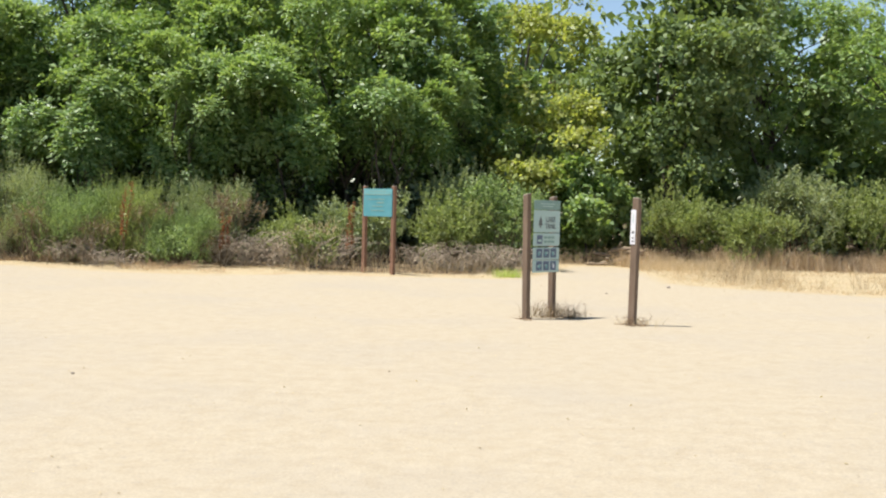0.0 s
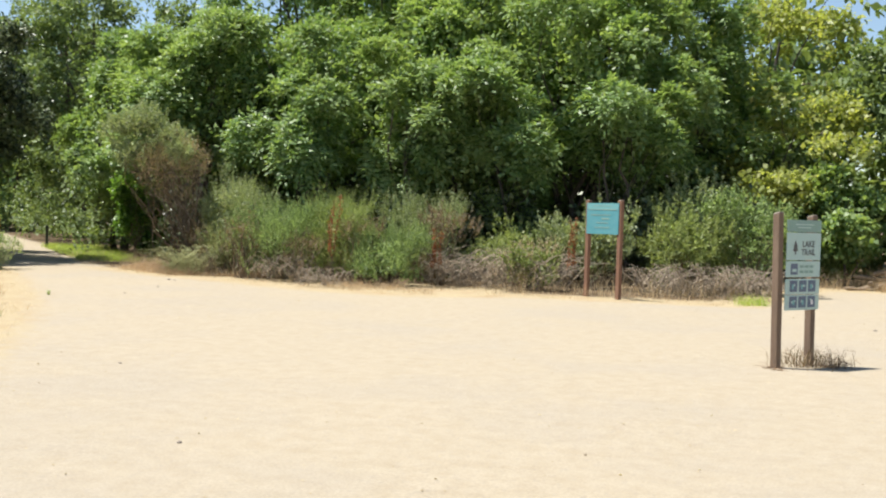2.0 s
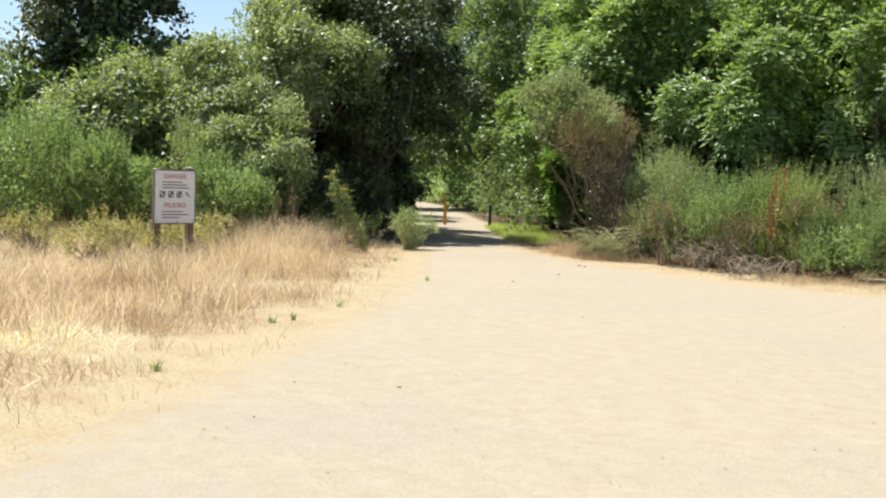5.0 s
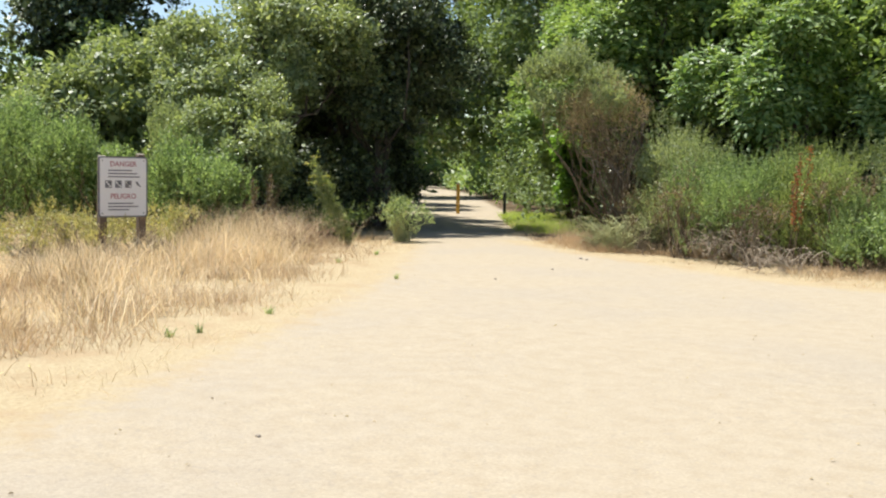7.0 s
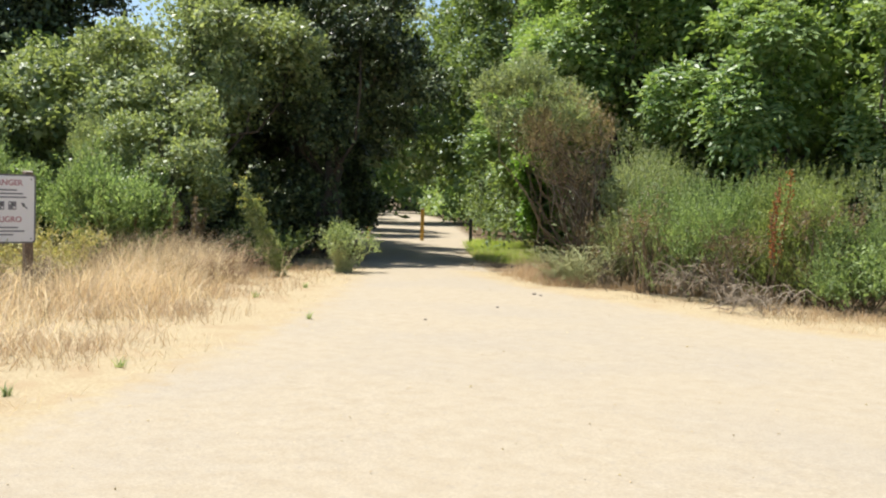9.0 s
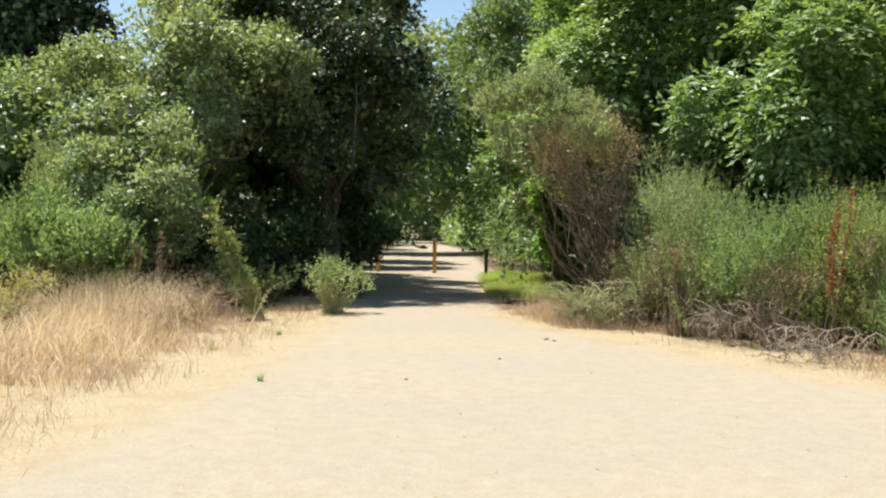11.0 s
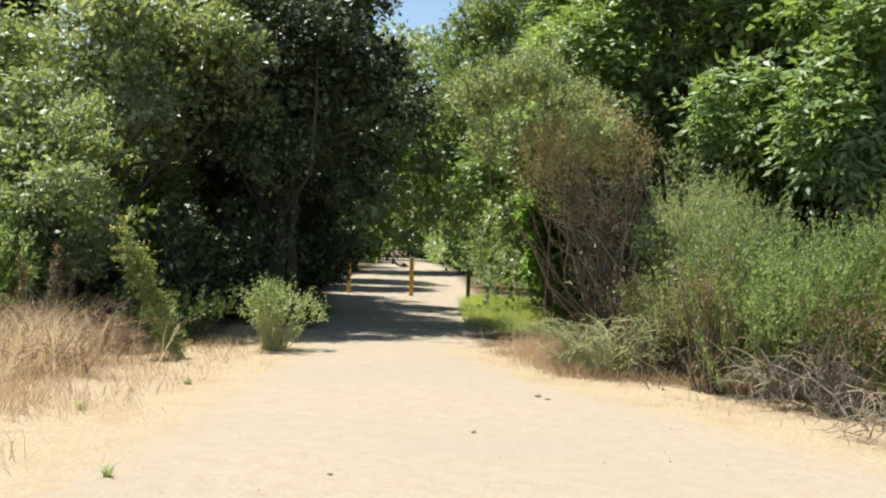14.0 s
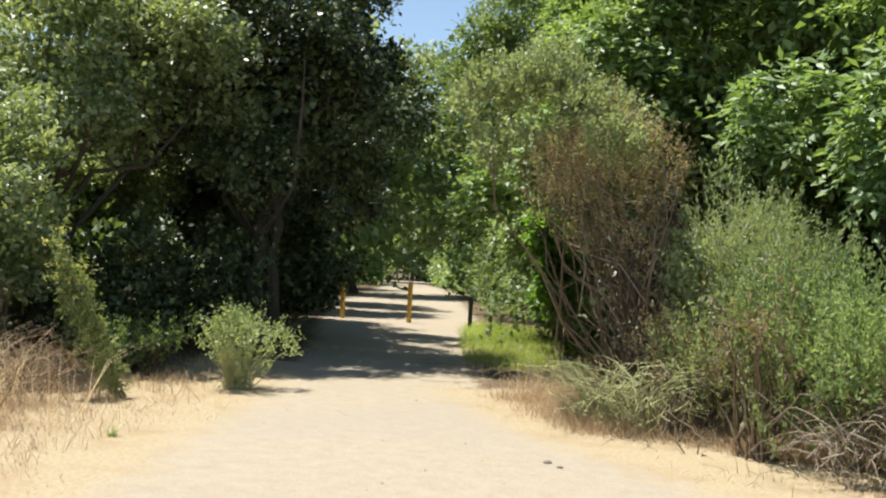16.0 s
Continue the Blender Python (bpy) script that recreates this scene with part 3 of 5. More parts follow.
tree("grey_tree", -43.3, 54.5, 14.5, 4.6, 1.0, M_OAK_GREY_SUNLIT, "grey-green tree beside the far trail", 137, "simple", clumps=620, radius=0.2, lobes=30, core=600, core_leaf=0.4, per=14, ball=0.36, leaf=0.26, wide=0.15)
tree("ash_tree", -40.2, 61.6, 14.0, 4.7, 1.0, M_DARK, "leafy green tree beside the far trail", 138, "simple", clumps=620, radius=0.2, lobes=30, core=600, core_leaf=0.4, per=14, ball=0.36, leaf=0.26, wide=0.14)
for i, (x, y, h, s, b) in enumerate([(-9.0, 28.6, 5.4, 1.5, 2.2), (-6.6, 28.8, 5.7, 1.5, 2.3), (-4.1, 29.0, 5.4, 1.6, 2.1), (-1.3, 29.1, 5.2, 1.5, 2.2)]):
    tree("young_ash_tree", x, y, h, s, b, M_ASH, "young ash tree with bright hanging sprays of leaves", 130 + i, clumps=300, trunks=2, radius=0.06, lobes=12, bough=0.36, flat=0.75, up=0.92, boxy=0.3, core=300, core_leaf=0.12, group="young ash trees", per=9, reach=0.28, leaf=0.125, wide=0.048)
# the gap with the side trail
tree("yellowing_tree", 2.7, 33.8, 5.6, 1.8, 0.9, M_ASH_YELLOW, "young tree with thin yellowing leaves", 140, "simple", clumps=360, trunks=3, radius=0.05, lobes=12, per=28, ball=0.22, leaf=0.13, wide=0.085)
tree("yellowing_tree", 3.4, 41.0, 10.5, 2.8, 1.6, M_ASH_YELLOW, "tall tree with pale yellow-green leaves", 141, "simple", clumps=520, radius=0.15, lobes=16, per=28, ball=0.3, leaf=0.17, wide=0.11)
tree("broadleaf_bush_tree", 4.3, 32.6, 3.3, 1.1, 0.1, M_ASH, "dense bright green leafy bush beside the side trail", 142, "simple", core=200, core_leaf=0.1, clumps=420, trunks=3, radius=0.03, lobes=12, per=28, ball=0.18, leaf=0.12, wide=0.085)
tree("dark_tree", 7.4, 35.5, 12.5, 3.1, 1.2, M_DARK, "tall dark-leaved tree behind the shrubs", 143, "simple", clumps=760, radius=0.22, lobes=28, core=600, core_leaf=0.28, per=28, ball=0.3, leaf=0.15, wide=0.09)
tree("dark_tree", 11.4, 38.5, 12.0, 2.8, 3.0, M_ASH, "tall green tree with gaps of sky", 144, clumps=640, radius=0.14, lobes=20, core=400, per=6, leaf=0.15, wide=0.055)
tree("ash_tree", 15.6, 37.5, 11.0, 2.8, 1.4, M_ASH, "leafy green tree at the clearing's edge", 145, clumps=560, radius=0.18, lobes=16, per=6, leaf=0.15, wide=0.055)

# the live oaks west of the trail; leaf colour carries their shade and sun
OAK = "dense live oak in shade-dark leaf colour reaching down to the ground"
tree("live_oak", -19.5, 28.2, 7.3, 2.6, 2.1, M_OAK_SHADED, OAK, 160, "simple", clumps=1500, trunks=3, radius=0.12, lobes=38, bough=0.25, flat=0.8, inner=0.6, taper=-0.04, boxy=0.45, core=4200, core_leaf=0.12, group="live oaks", up=0.97, per=30, ball=0.17, leaf=0.08, wide=0.046)
tree("live_oak", -19.8, 24.8, 6.0, 2.5, 2.1, M_OAK_GREY_SUNLIT, "grey-green live oak in sunlit leaf colour beside the larger one", 161, "simple", clumps=1500, trunks=2, radius=0.12, lobes=46, bough=0.23, inner=0.6, taper=0.2, boxy=0.2, core=2000, core_leaf=0.1, group="live oaks", up=0.95, per=28, ball=0.17, leaf=0.082, wide=0.048)
tree("live_oak", -23.2, 31.3, 8.6, 2.4, 2.2, M_OAK_SHADED, "tall live oak leaning over the trail", 162, "simple", clumps=1300, radius=0.13, lobes=36, bough=0.27, inner=0.5, boxy=0.6, core=2000, core_leaf=0.14, group="live oaks", up=0.95, per=24, ball=0.2, leaf=0.095, wide=0.056)
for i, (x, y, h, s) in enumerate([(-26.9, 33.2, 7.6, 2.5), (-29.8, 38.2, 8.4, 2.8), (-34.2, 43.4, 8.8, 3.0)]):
    tree("live_oak", x, y, h, s, 0.3, M_OAK_SHADED, "live oak overhanging the trail", 165 + i, "simple", clumps=620, radius=0.16, lobes=26, core=800, core_leaf=0.3, group="live oaks", per=22, ball=0.26, leaf=0.13, wide=0.08)
tree("willow_bush", -17.6, 22.5, 3.4, 1.15, 0.1, M_OAK_GREY_SUNLIT, "grey-green leafy bush in the sun before the oaks", 175, "simple", clumps=620, trunks=3, radius=0.03, lobes=22, bough=0.3, core=500, core_leaf=0.08, per=24, ball=0.15, leaf=0.075, wide=0.036)
for i, (x, y, h) in enumerate([(-20.9, 30.4, 2.9), (-23.5, 31.8, 3.0)]):
    tree("oak_sapling", x, y, h, 0.95, 0.05, M_OAK_SHADED, "low bushy live oak crowding the trail's edge", 180 + i, "simple", clumps=420, trunks=3, radius=0.03, lobes=22, bough=0.3, core=700, core_leaf=0.1, group="oak saplings", per=22, ball=0.17, leaf=0.085, wide=0.05)
tree("dark_oak", -31.3, 28.2, 12.2, 2.35, 1.0, M_OAK_SHADED, "tall dark tree standing above the thicket", 170, "simple", clumps=900, radius=0.2, lobes=44, core=900, core_leaf=0.24, inner=0.4, per=26, ball=0.26, leaf=0.14, wide=0.085)
tree("grey_tree", -25.6, 28.2, 5.4, 2.3, 0.6, M_OAK_GREY_SUNLIT, "rounded tree behind the thicket", 171, "simple", clumps=700, radius=0.15, lobes=28, core=800, per=26, ball=0.24, leaf=0.13, wide=0.08)
tree("grey_tree", -33.5, 25.0, 5.5, 2.6, 0.5, M_DARK, "rounded tree behind the thicket", 172, "simple", clumps=420, radius=0.15, lobes=24, core=420, per=26, ball=0.26, leaf=0.12, wide=0.075)

tree("grey_tree", -24.4, 23.4, 4.4, 1.9, 0.3, M_OAK_GREY_SUNLIT, "grey-green rounded tree in the thicket", 173, "simple", clumps=700, radius=0.1, lobes=30, core=700, core_leaf=0.2, per=26, ball=0.22, leaf=0.1, wide=0.06)
tree("grey_tree", -30.0, 28.4, 6.6, 2.8, 0.5, M_DARK, "rounded tree behind the thicket", 174, "simple", clumps=520, radius=0.15, lobes=28, core=700, core_leaf=0.3, per=26, ball=0.26, leaf=0.13, wide=0.08)

# the thicket behind the warning sign
BROOM = "bright green feathery broom bush"
for i, (x, y, h, s) in enumerate([(-16.9, 20.9, 2.1, 0.8), (-18.3, 21.6, 2.0, 0.8), (-19.6, 20.3, 2.5, 1.1), (-21.8, 19.0, 2.9, 1.4), (-23.6, 21.4, 3.2, 1.6), (-19.8, 22.8, 3.0, 1.2), (-24.8, 17.2, 2.9, 1.5), (-27.5, 19.5, 3.2, 1.7)]):
    shrub("broom_bush", x, y, h, s, M_BROOM if i != 5 else M_SAGE, BROOM if i != 5 else "grey-green bush behind the broom", 200 + i, sprigs=int(620 * s), group="thicket bushes", lobes=11, lobe_size=0.46, up=0.95, heart=700, heart_leaf=0.075, reach=0.42, rise=1.3, per=30, leaf=0.07, wide=0.022, splay=0.5)

# the brush along the clearing's edge
EDGE = "grey-green coyote brush with upright sprigs"
for i, (x, y, h, s, m, n) in enumerate([
        (-9.9, 25.9, 2.5, 0.85, M_SAGE, 560), (-8.5, 25.1, 1.85, 0.85, M_BROOM, 640), (-7.1, 25.0, 1.9, 0.8, M_COYOTE, 600), (-5.9, 24.3, 1.25, 0.75, M_BROOM, 480), (-5.5, 26.4, 2.1, 0.9, M_SAGE, 520),
        (-7.9, 27.0, 2.25, 1.0, M_COYOTE, 480), (-3.7, 26.9, 1.5, 0.9, M_COYOTE, 420), (-1.8, 26.6, 2.0, 0.9, M_SAGE, 420), (0.1, 26.4, 2.0, 0.9, M_COYOTE, 520), (1.5, 26.7, 2.6, 0.9, M_BROOM, 520), (0.3, 28.6, 3.0, 1.0, M_SAGE, 420),
        (-10.4, 27.4, 2.3, 0.8, M_COYOTE, 320), (-2.9, 24.9, 0.8, 0.5, M_COYOTE, 220)]):
    far = x > -4.5
    shrub("coyote_brush", x, y, h, s, m, EDGE if m is not M_BROOM else "bright green brush with feathery upright sprigs", 230 + i, sprigs=int(n * (0.8 if far else 1.25)), lobes=14, lobe_size=0.42 if far else 0.37, skirt=0 if far else 120, stems=26 if far else 40, stem_radius=0.018 if far else 0.012, heart=420, heart_leaf=0.07 if far else 0.05, group="brush along the clearing", reach=0.36 if far else 0.42, rise=1.2, per=18 if far else 36, leaf=0.085 if far else 0.05, wide=0.034 if far else 0.012, splay=0.6 if far else 0.5)
for i, (x, y, h, s, m) in enumerate([(6.9, 30.9, 2.5, 1.0, M_COYOTE), (8.6, 30.6, 1.9, 1.1, M_COYOTE), (10.3, 32.2, 3.1, 1.5, M_SAGE), (12.9, 33.6, 2.9, 1.5, M_COYOTE), (15.6, 34.0, 2.8, 1.5, M_COYOTE), (6.3, 33.4, 2.2, 0.8, M_SAGE)]):
    shrub("coyote_brush", x, y, h, s, m, "rounded coyote brush at the edge of the clearing", 260 + i, sprigs=int(520 * s), lobes=14, group="brush beside the side trail", heart=420, heart_leaf=0.07, reach=0.3, rise=0.9, per=22, leaf=0.08, wide=0.034)
# the tall half-dead brush at the corner of the trail
def tall_brush(x, y, seed):
    """Stems that lean out from one foot, bare grey-brown twigs, and a cap of leaves above."""
    r = np.random.default_rng(seed)
    ob = root("tall_brush", pose(x, y, -0.02), "tall leaning coyote brush, green above and bare brown beneath", "shrub")
    mid = np.array([-0.88, -0.70, 2.85])
    p, out, lobe, size = crown_points(r, mid, (1.0, 1.0, 0.8), 26, 0.30, 1250, 1.9, 0.8, up=0.9)
    keep = (p[:, 2] > 2.95 - 0.55 * np.abs((p[:, 0] - mid[0]) * 0.78 + (p[:, 1] - mid[1]) * 0.63) + 0.25 * np.sin(7 * p[:, 0])) | (r.random(len(p)) < 0.10)
    tagged(mesh_part("foliage", leaf_mesh("foliage", *sprig_leaves(r, p[keep], out[keep], per=22, reach=0.24, rise=0.7, leaf=0.052, wide=0.028, splay=0.8)), M_SAGE, ob), kind="stuff")
    q, out, lobe, size = crown_points(r, mid - np.array([-0.42, -0.34, 0.5]), (0.72, 0.72, 0.95), 28, 0.3, 1300, 0.7, 0.8, up=0.5)
    tagged(mesh_part("dead_leaves", leaf_mesh("dead_leaves", *sprig_leaves(r, q, out, per=14, reach=0.26, rise=0.6, leaf=0.035, wide=0.012, splay=0.7)), M_WITHERED, ob, "withered brown leaves"), kind="stuff")
    lines, rad = [], []
    for k in range(64):
        tgt = (p if k % 3 == 0 else q)[r.integers(min(len(p), len(q)))]
        lines.append(wander(r, np.array([*(r.normal(size=2) * 0.16), 0]), tgt, 8, 0.5))
        rad.append(np.linspace(0.018, 0.004, 8) * r.uniform(0.5, 1.2))
    tagged(mesh_part("branchwork", tube_mesh("branchwork", lines, rad, 4), M_STEM, ob), kind="stuff")
    lines = [wander(r, np.array([0.05 * r.normal(), 0.05 * r.normal(), 0.5 + r.random()]) + mid * np.array([0.2, 0.2, 0]), q[r.integers(len(q))], 8, 0.8) for k in range(34)]
    tagged(mesh_part("bare_twigwork", tube_mesh("bare_twigwork", lines, [np.linspace(0.010, 0.003, 8)] * len(lines), 4), M_TWIG, ob, "bleached bare twigs"), kind="stuff")


tall_brush(-11.2, 26.6, 280)
shrub("coyote_brush", -10.3, 26.6, 2.2, 0.7, M_SAGE, "grey-green brush beside the tall brush", 296, sprigs=460, lobes=12, group="brush along the clearing", per=18, leaf=0.07, wide=0.028)
shrub("vine_bush", -14.9, 30.7, 2.7, 0.55, M_VINE, "bright green vine climbing beside the trail", 283, sprigs=330, lobes=14, style="simple", per=26, ball=0.15, leaf=0.10, wide=0.07)
shrub("vine_bush", -15.9, 34.3, 3.2, 0.9, M_DARK, "low leafy bush beside the trail", 284, sprigs=420, lobes=14, style="simple", per=26, ball=0.2, leaf=0.14, wide=0.085)
shrub("vine_bush", -15.7, 36.0, 2.8, 1.3, M_DARK, "low leafy bush beside the trail", 285, sprigs=420, lobes=14, style="simple", per=26, ball=0.22, leaf=0.15, wide=0.09)
shrub("vine_bush", -18.9, 40.4, 2.9, 1.3, M_DARK, "low leafy bush beside the trail", 286, sprigs=420, lobes=14, style="simple", per=26, ball=0.22, leaf=0.15, wide=0.09)
twig_heap("spindly_weed", -10.75, 25.15, 0.42, 0.3, 0.85, M_GREEN_STEM, "pale green spindly leafless weed", 287, count=230, thick=0.0043, category="weed", arch=0.55)
twig_heap("dead_bramble", -3.7, 25.0, 1.5, 0.5, 1.0, M_TWIG, "grey tangled dead bramble", 288, count=420, thick=0.007)
twig_heap("dead_bramble", 0.7, 25.0, 1.4, 0.45, 0.8, M_TWIG, "pale dead bramble lying before the brush", 298, count=300, thick=0.008)
twig_heap("dead_bramble", -6.9, 23.15, 0.6, 0.25, 0.5, M_TWIG, "pale dry roots and fallen twigs at a bush's foot", 289, count=75, thick=0.005, arch=0.75)
shrub("dead_brush", -5.0, 25.4, 1.9, 0.6, M_DRY_BROWN, "brown withered bush among the brush", 290, heart=0, sprigs=200, reach=0.3, leaf=0.05, wide=0.016)
shrub("dead_brush", -2.9, 25.3, 1.0, 0.7, M_DRY, "straw-coloured dry weeds in the bramble", 291, heart=0, sprigs=130, reach=0.3, leaf=0.06, wide=0.012)
twig_heap("dry_weeds", -8.2, 24.2, 0.4, 0.2, 0.85, M_TWIG, "straw-coloured arching dry stems among the brush", 297, count=70, thick=0.005, category="weed", arch=0.7)
twig_heap("dead_twigs", -9.0, 24.3, 0.7, 0.2, 0.5, M_STEM, "grey-brown dead twigs at the foot of the brush", 299, count=9, thick=0.005)
twig_heap("dead_twigs", -7.5, 24.0, 0.6, 0.2, 0.45, M_STEM, "brown dead twigs at the foot of the brush", 310, count=9, thick=0.005)
for i, (x, y, h, s) in enumerate([(-9.25, 24.75, 1.5, 0.42), (-7.75, 24.35, 1.3, 0.4), (-6.45, 24.6, 1.7, 0.4), (-10.35, 25.3, 1.2, 0.35)]):
    shrub("dead_brush", x, y, h, s, M_DRY_BROWN, "brown half-dead bush with bare twigs among the brush", 311 + i, heart=0, sprigs=210, stems=26, stem_material=M_TWIG if i % 2 else M_STEM, lobes=9, group="half-dead bushes", reach=0.3, per=12, leaf=0.045, wide=0.015)
seed_stalks("dock_stalk", -7.0, 23.85, 1.8, 3, M_RED, "tall rust-red dry dock stalk", 292, 0.12, (0.09, 0.03))
seed_stalks("dock_stalk", -2.0, 24.6, 1.6, 3, M_RED, "rust-brown dry stalks beside the teal sign", 293, 0.2)
seed_stalks("dock_stalk", -4.9, 24.4, 1.3, 3, M_RED, "rust-brown dry stalks among the brush", 294, 0.2)
# weeds at the foot of the oak
shrub("pale_weed", -14.9, 24.1, 0.95, 0.46, M_PALE, "small pale green bushy weed at the trail's edge", 300, heart=40, heart_leaf=0.04, stem_radius=0.006, sprigs=300, stems=110, stem_material=M_GREEN_STEM, lobes=14, bottom=0.02, reach=0.2, rise=0.5, per=16, leaf=0.036, wide=0.018, splay=0.9, category="weed")
def fennel(x, y, top, label, seed):
    """Leaning stalks feathered with hair-fine leaves, with flat yellow flower heads at the tips."""
    r = np.random.default_rng(seed)
    ob = root("fennel", pose(x, y, 0), label, "weed")
    P, O, tips = [], [], []
    for k in range(7):
        end = np.asarray(top, float) * r.uniform(0.55, 1.05) + r.normal(size=3) * np.array([0.07, 0.07, 0.05])
        line = wander(r, (r.normal() * 0.03, r.normal() * 0.03, 0), end, 9, 0.15)
        mesh_part("stalk", tube_mesh("stalk", [line], [np.linspace(0.007, 0.003, 9)], 4), M_GREEN_STEM, ob)
        t = r.uniform(0.03, 1, 46) * 7.99
        at = t.astype(int)
        P.append(line[at] + (line[at + 1] - line[at]) * (t - at)[:, None])
        O.append(scatter(r, 46) + np.array([0, 0, -0.3]))
        tips.append(line[-1] + r.normal(size=(14, 3)) * np.array([0.05, 0.05, 0.015]))
    leaves = sprig_leaves(r, np.concatenate(P), np.concatenate(O), per=24, reach=0.17, rise=0.0, leaf=0.05, wide=0.010, splay=0.8)
    tagged(mesh_part("feathery_leaves", leaf_mesh("feathery_leaves", *leaves), M_FENNEL, ob), kind="stuff")
    tips = np.concatenate(tips)
    tagged(mesh_part("flower_head", leaf_mesh("flower_head", tips, scatter(r, len(tips)), np.array([0, 0, 1.0]) + r.normal(size=tips.shape) * 0.3, 0.03, 0.022), M_FLOWER, ob, "flat yellow flower heads"), kind="stuff")


M_FLOWER = leaf_material("yellow_flower", [(0.50, 0.42, 0.08), (0.62, 0.55, 0.12), (0.66, 0.62, 0.24)], 0.3, 0.6, 1.5)
fennel(-14.75, 22.55, (-0.55, -0.45, 1.6), "pale feathery fennel with yellow flower heads leaning before the oak", 301)
for k, (x, y, h) in enumerate([(-15.3, 21.5, 0.75), (-14.5, 20.6, 0.55), (-16.2, 21.2, 0.8)]):
    twig_heap("dry_weeds", x, y, 0.55, 0.4, h, M_DEAD_STEM, "tangled brown dry weed stalks before the oak", 306 + k, count=150, thick=0.0045, category="weed", arch=0.6)
for k, (x, y, h) in enumerate([(-14.6, 17.2, 0.75), (-15.1, 18.2, 0.9), (-15.0, 16.2, 0.7), (-15.8, 17.4, 0.95), (-15.9, 19.2, 0.9), (-16.4, 16.2, 0.9)]):
    shrub("dusty_weed", x, y, h, 0.42, M_WEED, "dusty yellow-green weeds gone to seed behind the sign", 350 + k, heart=60, heart_leaf=0.04, sprigs=170, stems=34, stem_material=M_TWIG, lobes=8, group="weeds about the warning sign", bottom=0.02, reach=0.22, rise=0.8, per=14, leaf=0.04, wide=0.016, category="weed")
shrub("shade_weed", -16.6, 23.8, 0.6, 0.7, M_DARK, "dull green weeds in the oak's shade", 302, sprigs=150, reach=0.35, rise=1.4, leaf=0.06, wide=0.02, category="weed")
seed_stalks("dry_stalk", -16.4, 21.7, 1.3, 6, M_DRY_BROWN, "brown dry seed stalks in the tall grass", 303, 0.5)
seed_stalks("dry_stalk", -15.9, 21.3, 1.1, 5, M_DRY_BROWN, "brown dry seed stalks in the tall grass", 304, 0.5)

# far woods that close the view
far_a = tree("far_tree", 3.0, 50.0, 11.0, 4.2, 0.5, M_DARK, "distant dark green leafy tree", 320, "simple", clumps=200, radius=0.25, lobes=24, core=200, core_leaf=0.6, group="distant trees", per=8, ball=0.5, leaf=0.5, wide=0.30)
far_b = tree("far_tree", -7.0, 47.0, 12.0, 4.4, 0.5, M_ASH, "distant bright green leafy tree", 321, "simple", clumps=200, radius=0.25, lobes=24, core=200, core_leaf=0.6, group="distant trees", per=8, ball=0.5, leaf=0.5, wide=0.30)
for i, (x, y, k) in enumerate([(10, 50, 1.0), (17, 47, 0.9), (24, 43, 1.0), (31, 36, 1.0), (37, 27, 1.0), (-14, 50, 1.0), (-21, 57, 1.0), (-29, 64, 1.0), (-37, 72, 1.0), (-47, 82, 1.3), (-55, 90, 1.4), (-78, 102, 1.4),
                               (-71, 84, 1.2), (-63, 73, 0.9), (-51, 60, 0.8), (-41, 53, 0.75), (-40, 42, 0.6), (-42, 33, 0.6), (-44, 24, 0.6), (42, 10, 1.2),
                               (-84, 108, 1.2), (-76, 112, 1.2), (-92, 104, 1.2)]):
    copy_thing((far_a, far_b)[i % 2], Matrix.Translation((x, y, -0.03)) @ Matrix.Rotation(i * 1.7, 4, "Z") @ Matrix.Scale(k, 4))


def undergrowth(label, n, corners, top, material, seed, leaf=0.19, clear=0.5):
    """A thicket of low leafy growth that fills the ground between the trunks."""
    r = np.random.default_rng(seed)
    a, b, width = np.array(corners[0], float), np.array(corners[1], float), corners[2]
    t = r.random(n)
    c = a + (b - a) * t[:, None] + np.array([-(b - a)[1], (b - a)[0]]) / np.linalg.norm(b - a) * r.uniform(-width, width, (n, 1))
    keep = outside(c) > clear
    c = c[keep]
    h = top * (0.55 + 0.45 * np.sin(c[:, 0] * 1.9 + np.sin(c[:, 1] * 1.3)) * np.cos(c[:, 1] * 1.6)) * r.random(len(c)) ** 0.7
    p = np.stack([c[:, 0], c[:, 1], 0.1 + np.maximum(h, 0.0)], 1)
    out = unit(np.stack([0 * h, -0.6 + 0 * h, 0.8 + 0 * h], 1) + r.normal(size=p.shape) * 0.3)
    ob = new("undergrowth", leaf_mesh("undergrowth", *simple_leaves(r, p, out, per=14, ball=leaf * 1.4, leaf=leaf, wide=leaf * 0.58)))
    ob.data.materials.append(material)
    tagged(ob, label, "undergrowth", kind="stuff")


# Near-black oak leaves here paint the dark hollow under the ash trees.
undergrowth("dense undergrowth coloured shade-dark beneath the ash trees", 2900, ((-13.0, 30.2), (2.0, 30.6), 2.2), 2.6, M_OAK_SHADED, 330, 0.12)
undergrowth("shaded undergrowth behind the ash trees", 2800, ((-14.0, 35.5), (3.5, 36.0), 1.8), 5.0, M_DARK, 340, 0.24)
undergrowth("dense undergrowth north of the clearing", 2000, ((-2, 39), (20, 39), 2.5), 6.5, M_DARK, 331, 0.30)
undergrowth("leafy undergrowth east of the trail", 1300, ((-16.4, 32.9), (-38.8, 61.3), 2.0), 2.6, M_DARK, 332, 0.13, 0.9)
# The next three fill the oaks' hollows with leaves coloured as dark as shade.
undergrowth("undergrowth coloured shade-dark west of the trail", 1600, ((-21.0, 27.2), (-45, 56), 2.4), 2.2, M_OAK_SHADED, 333, 0.14, 0.4)
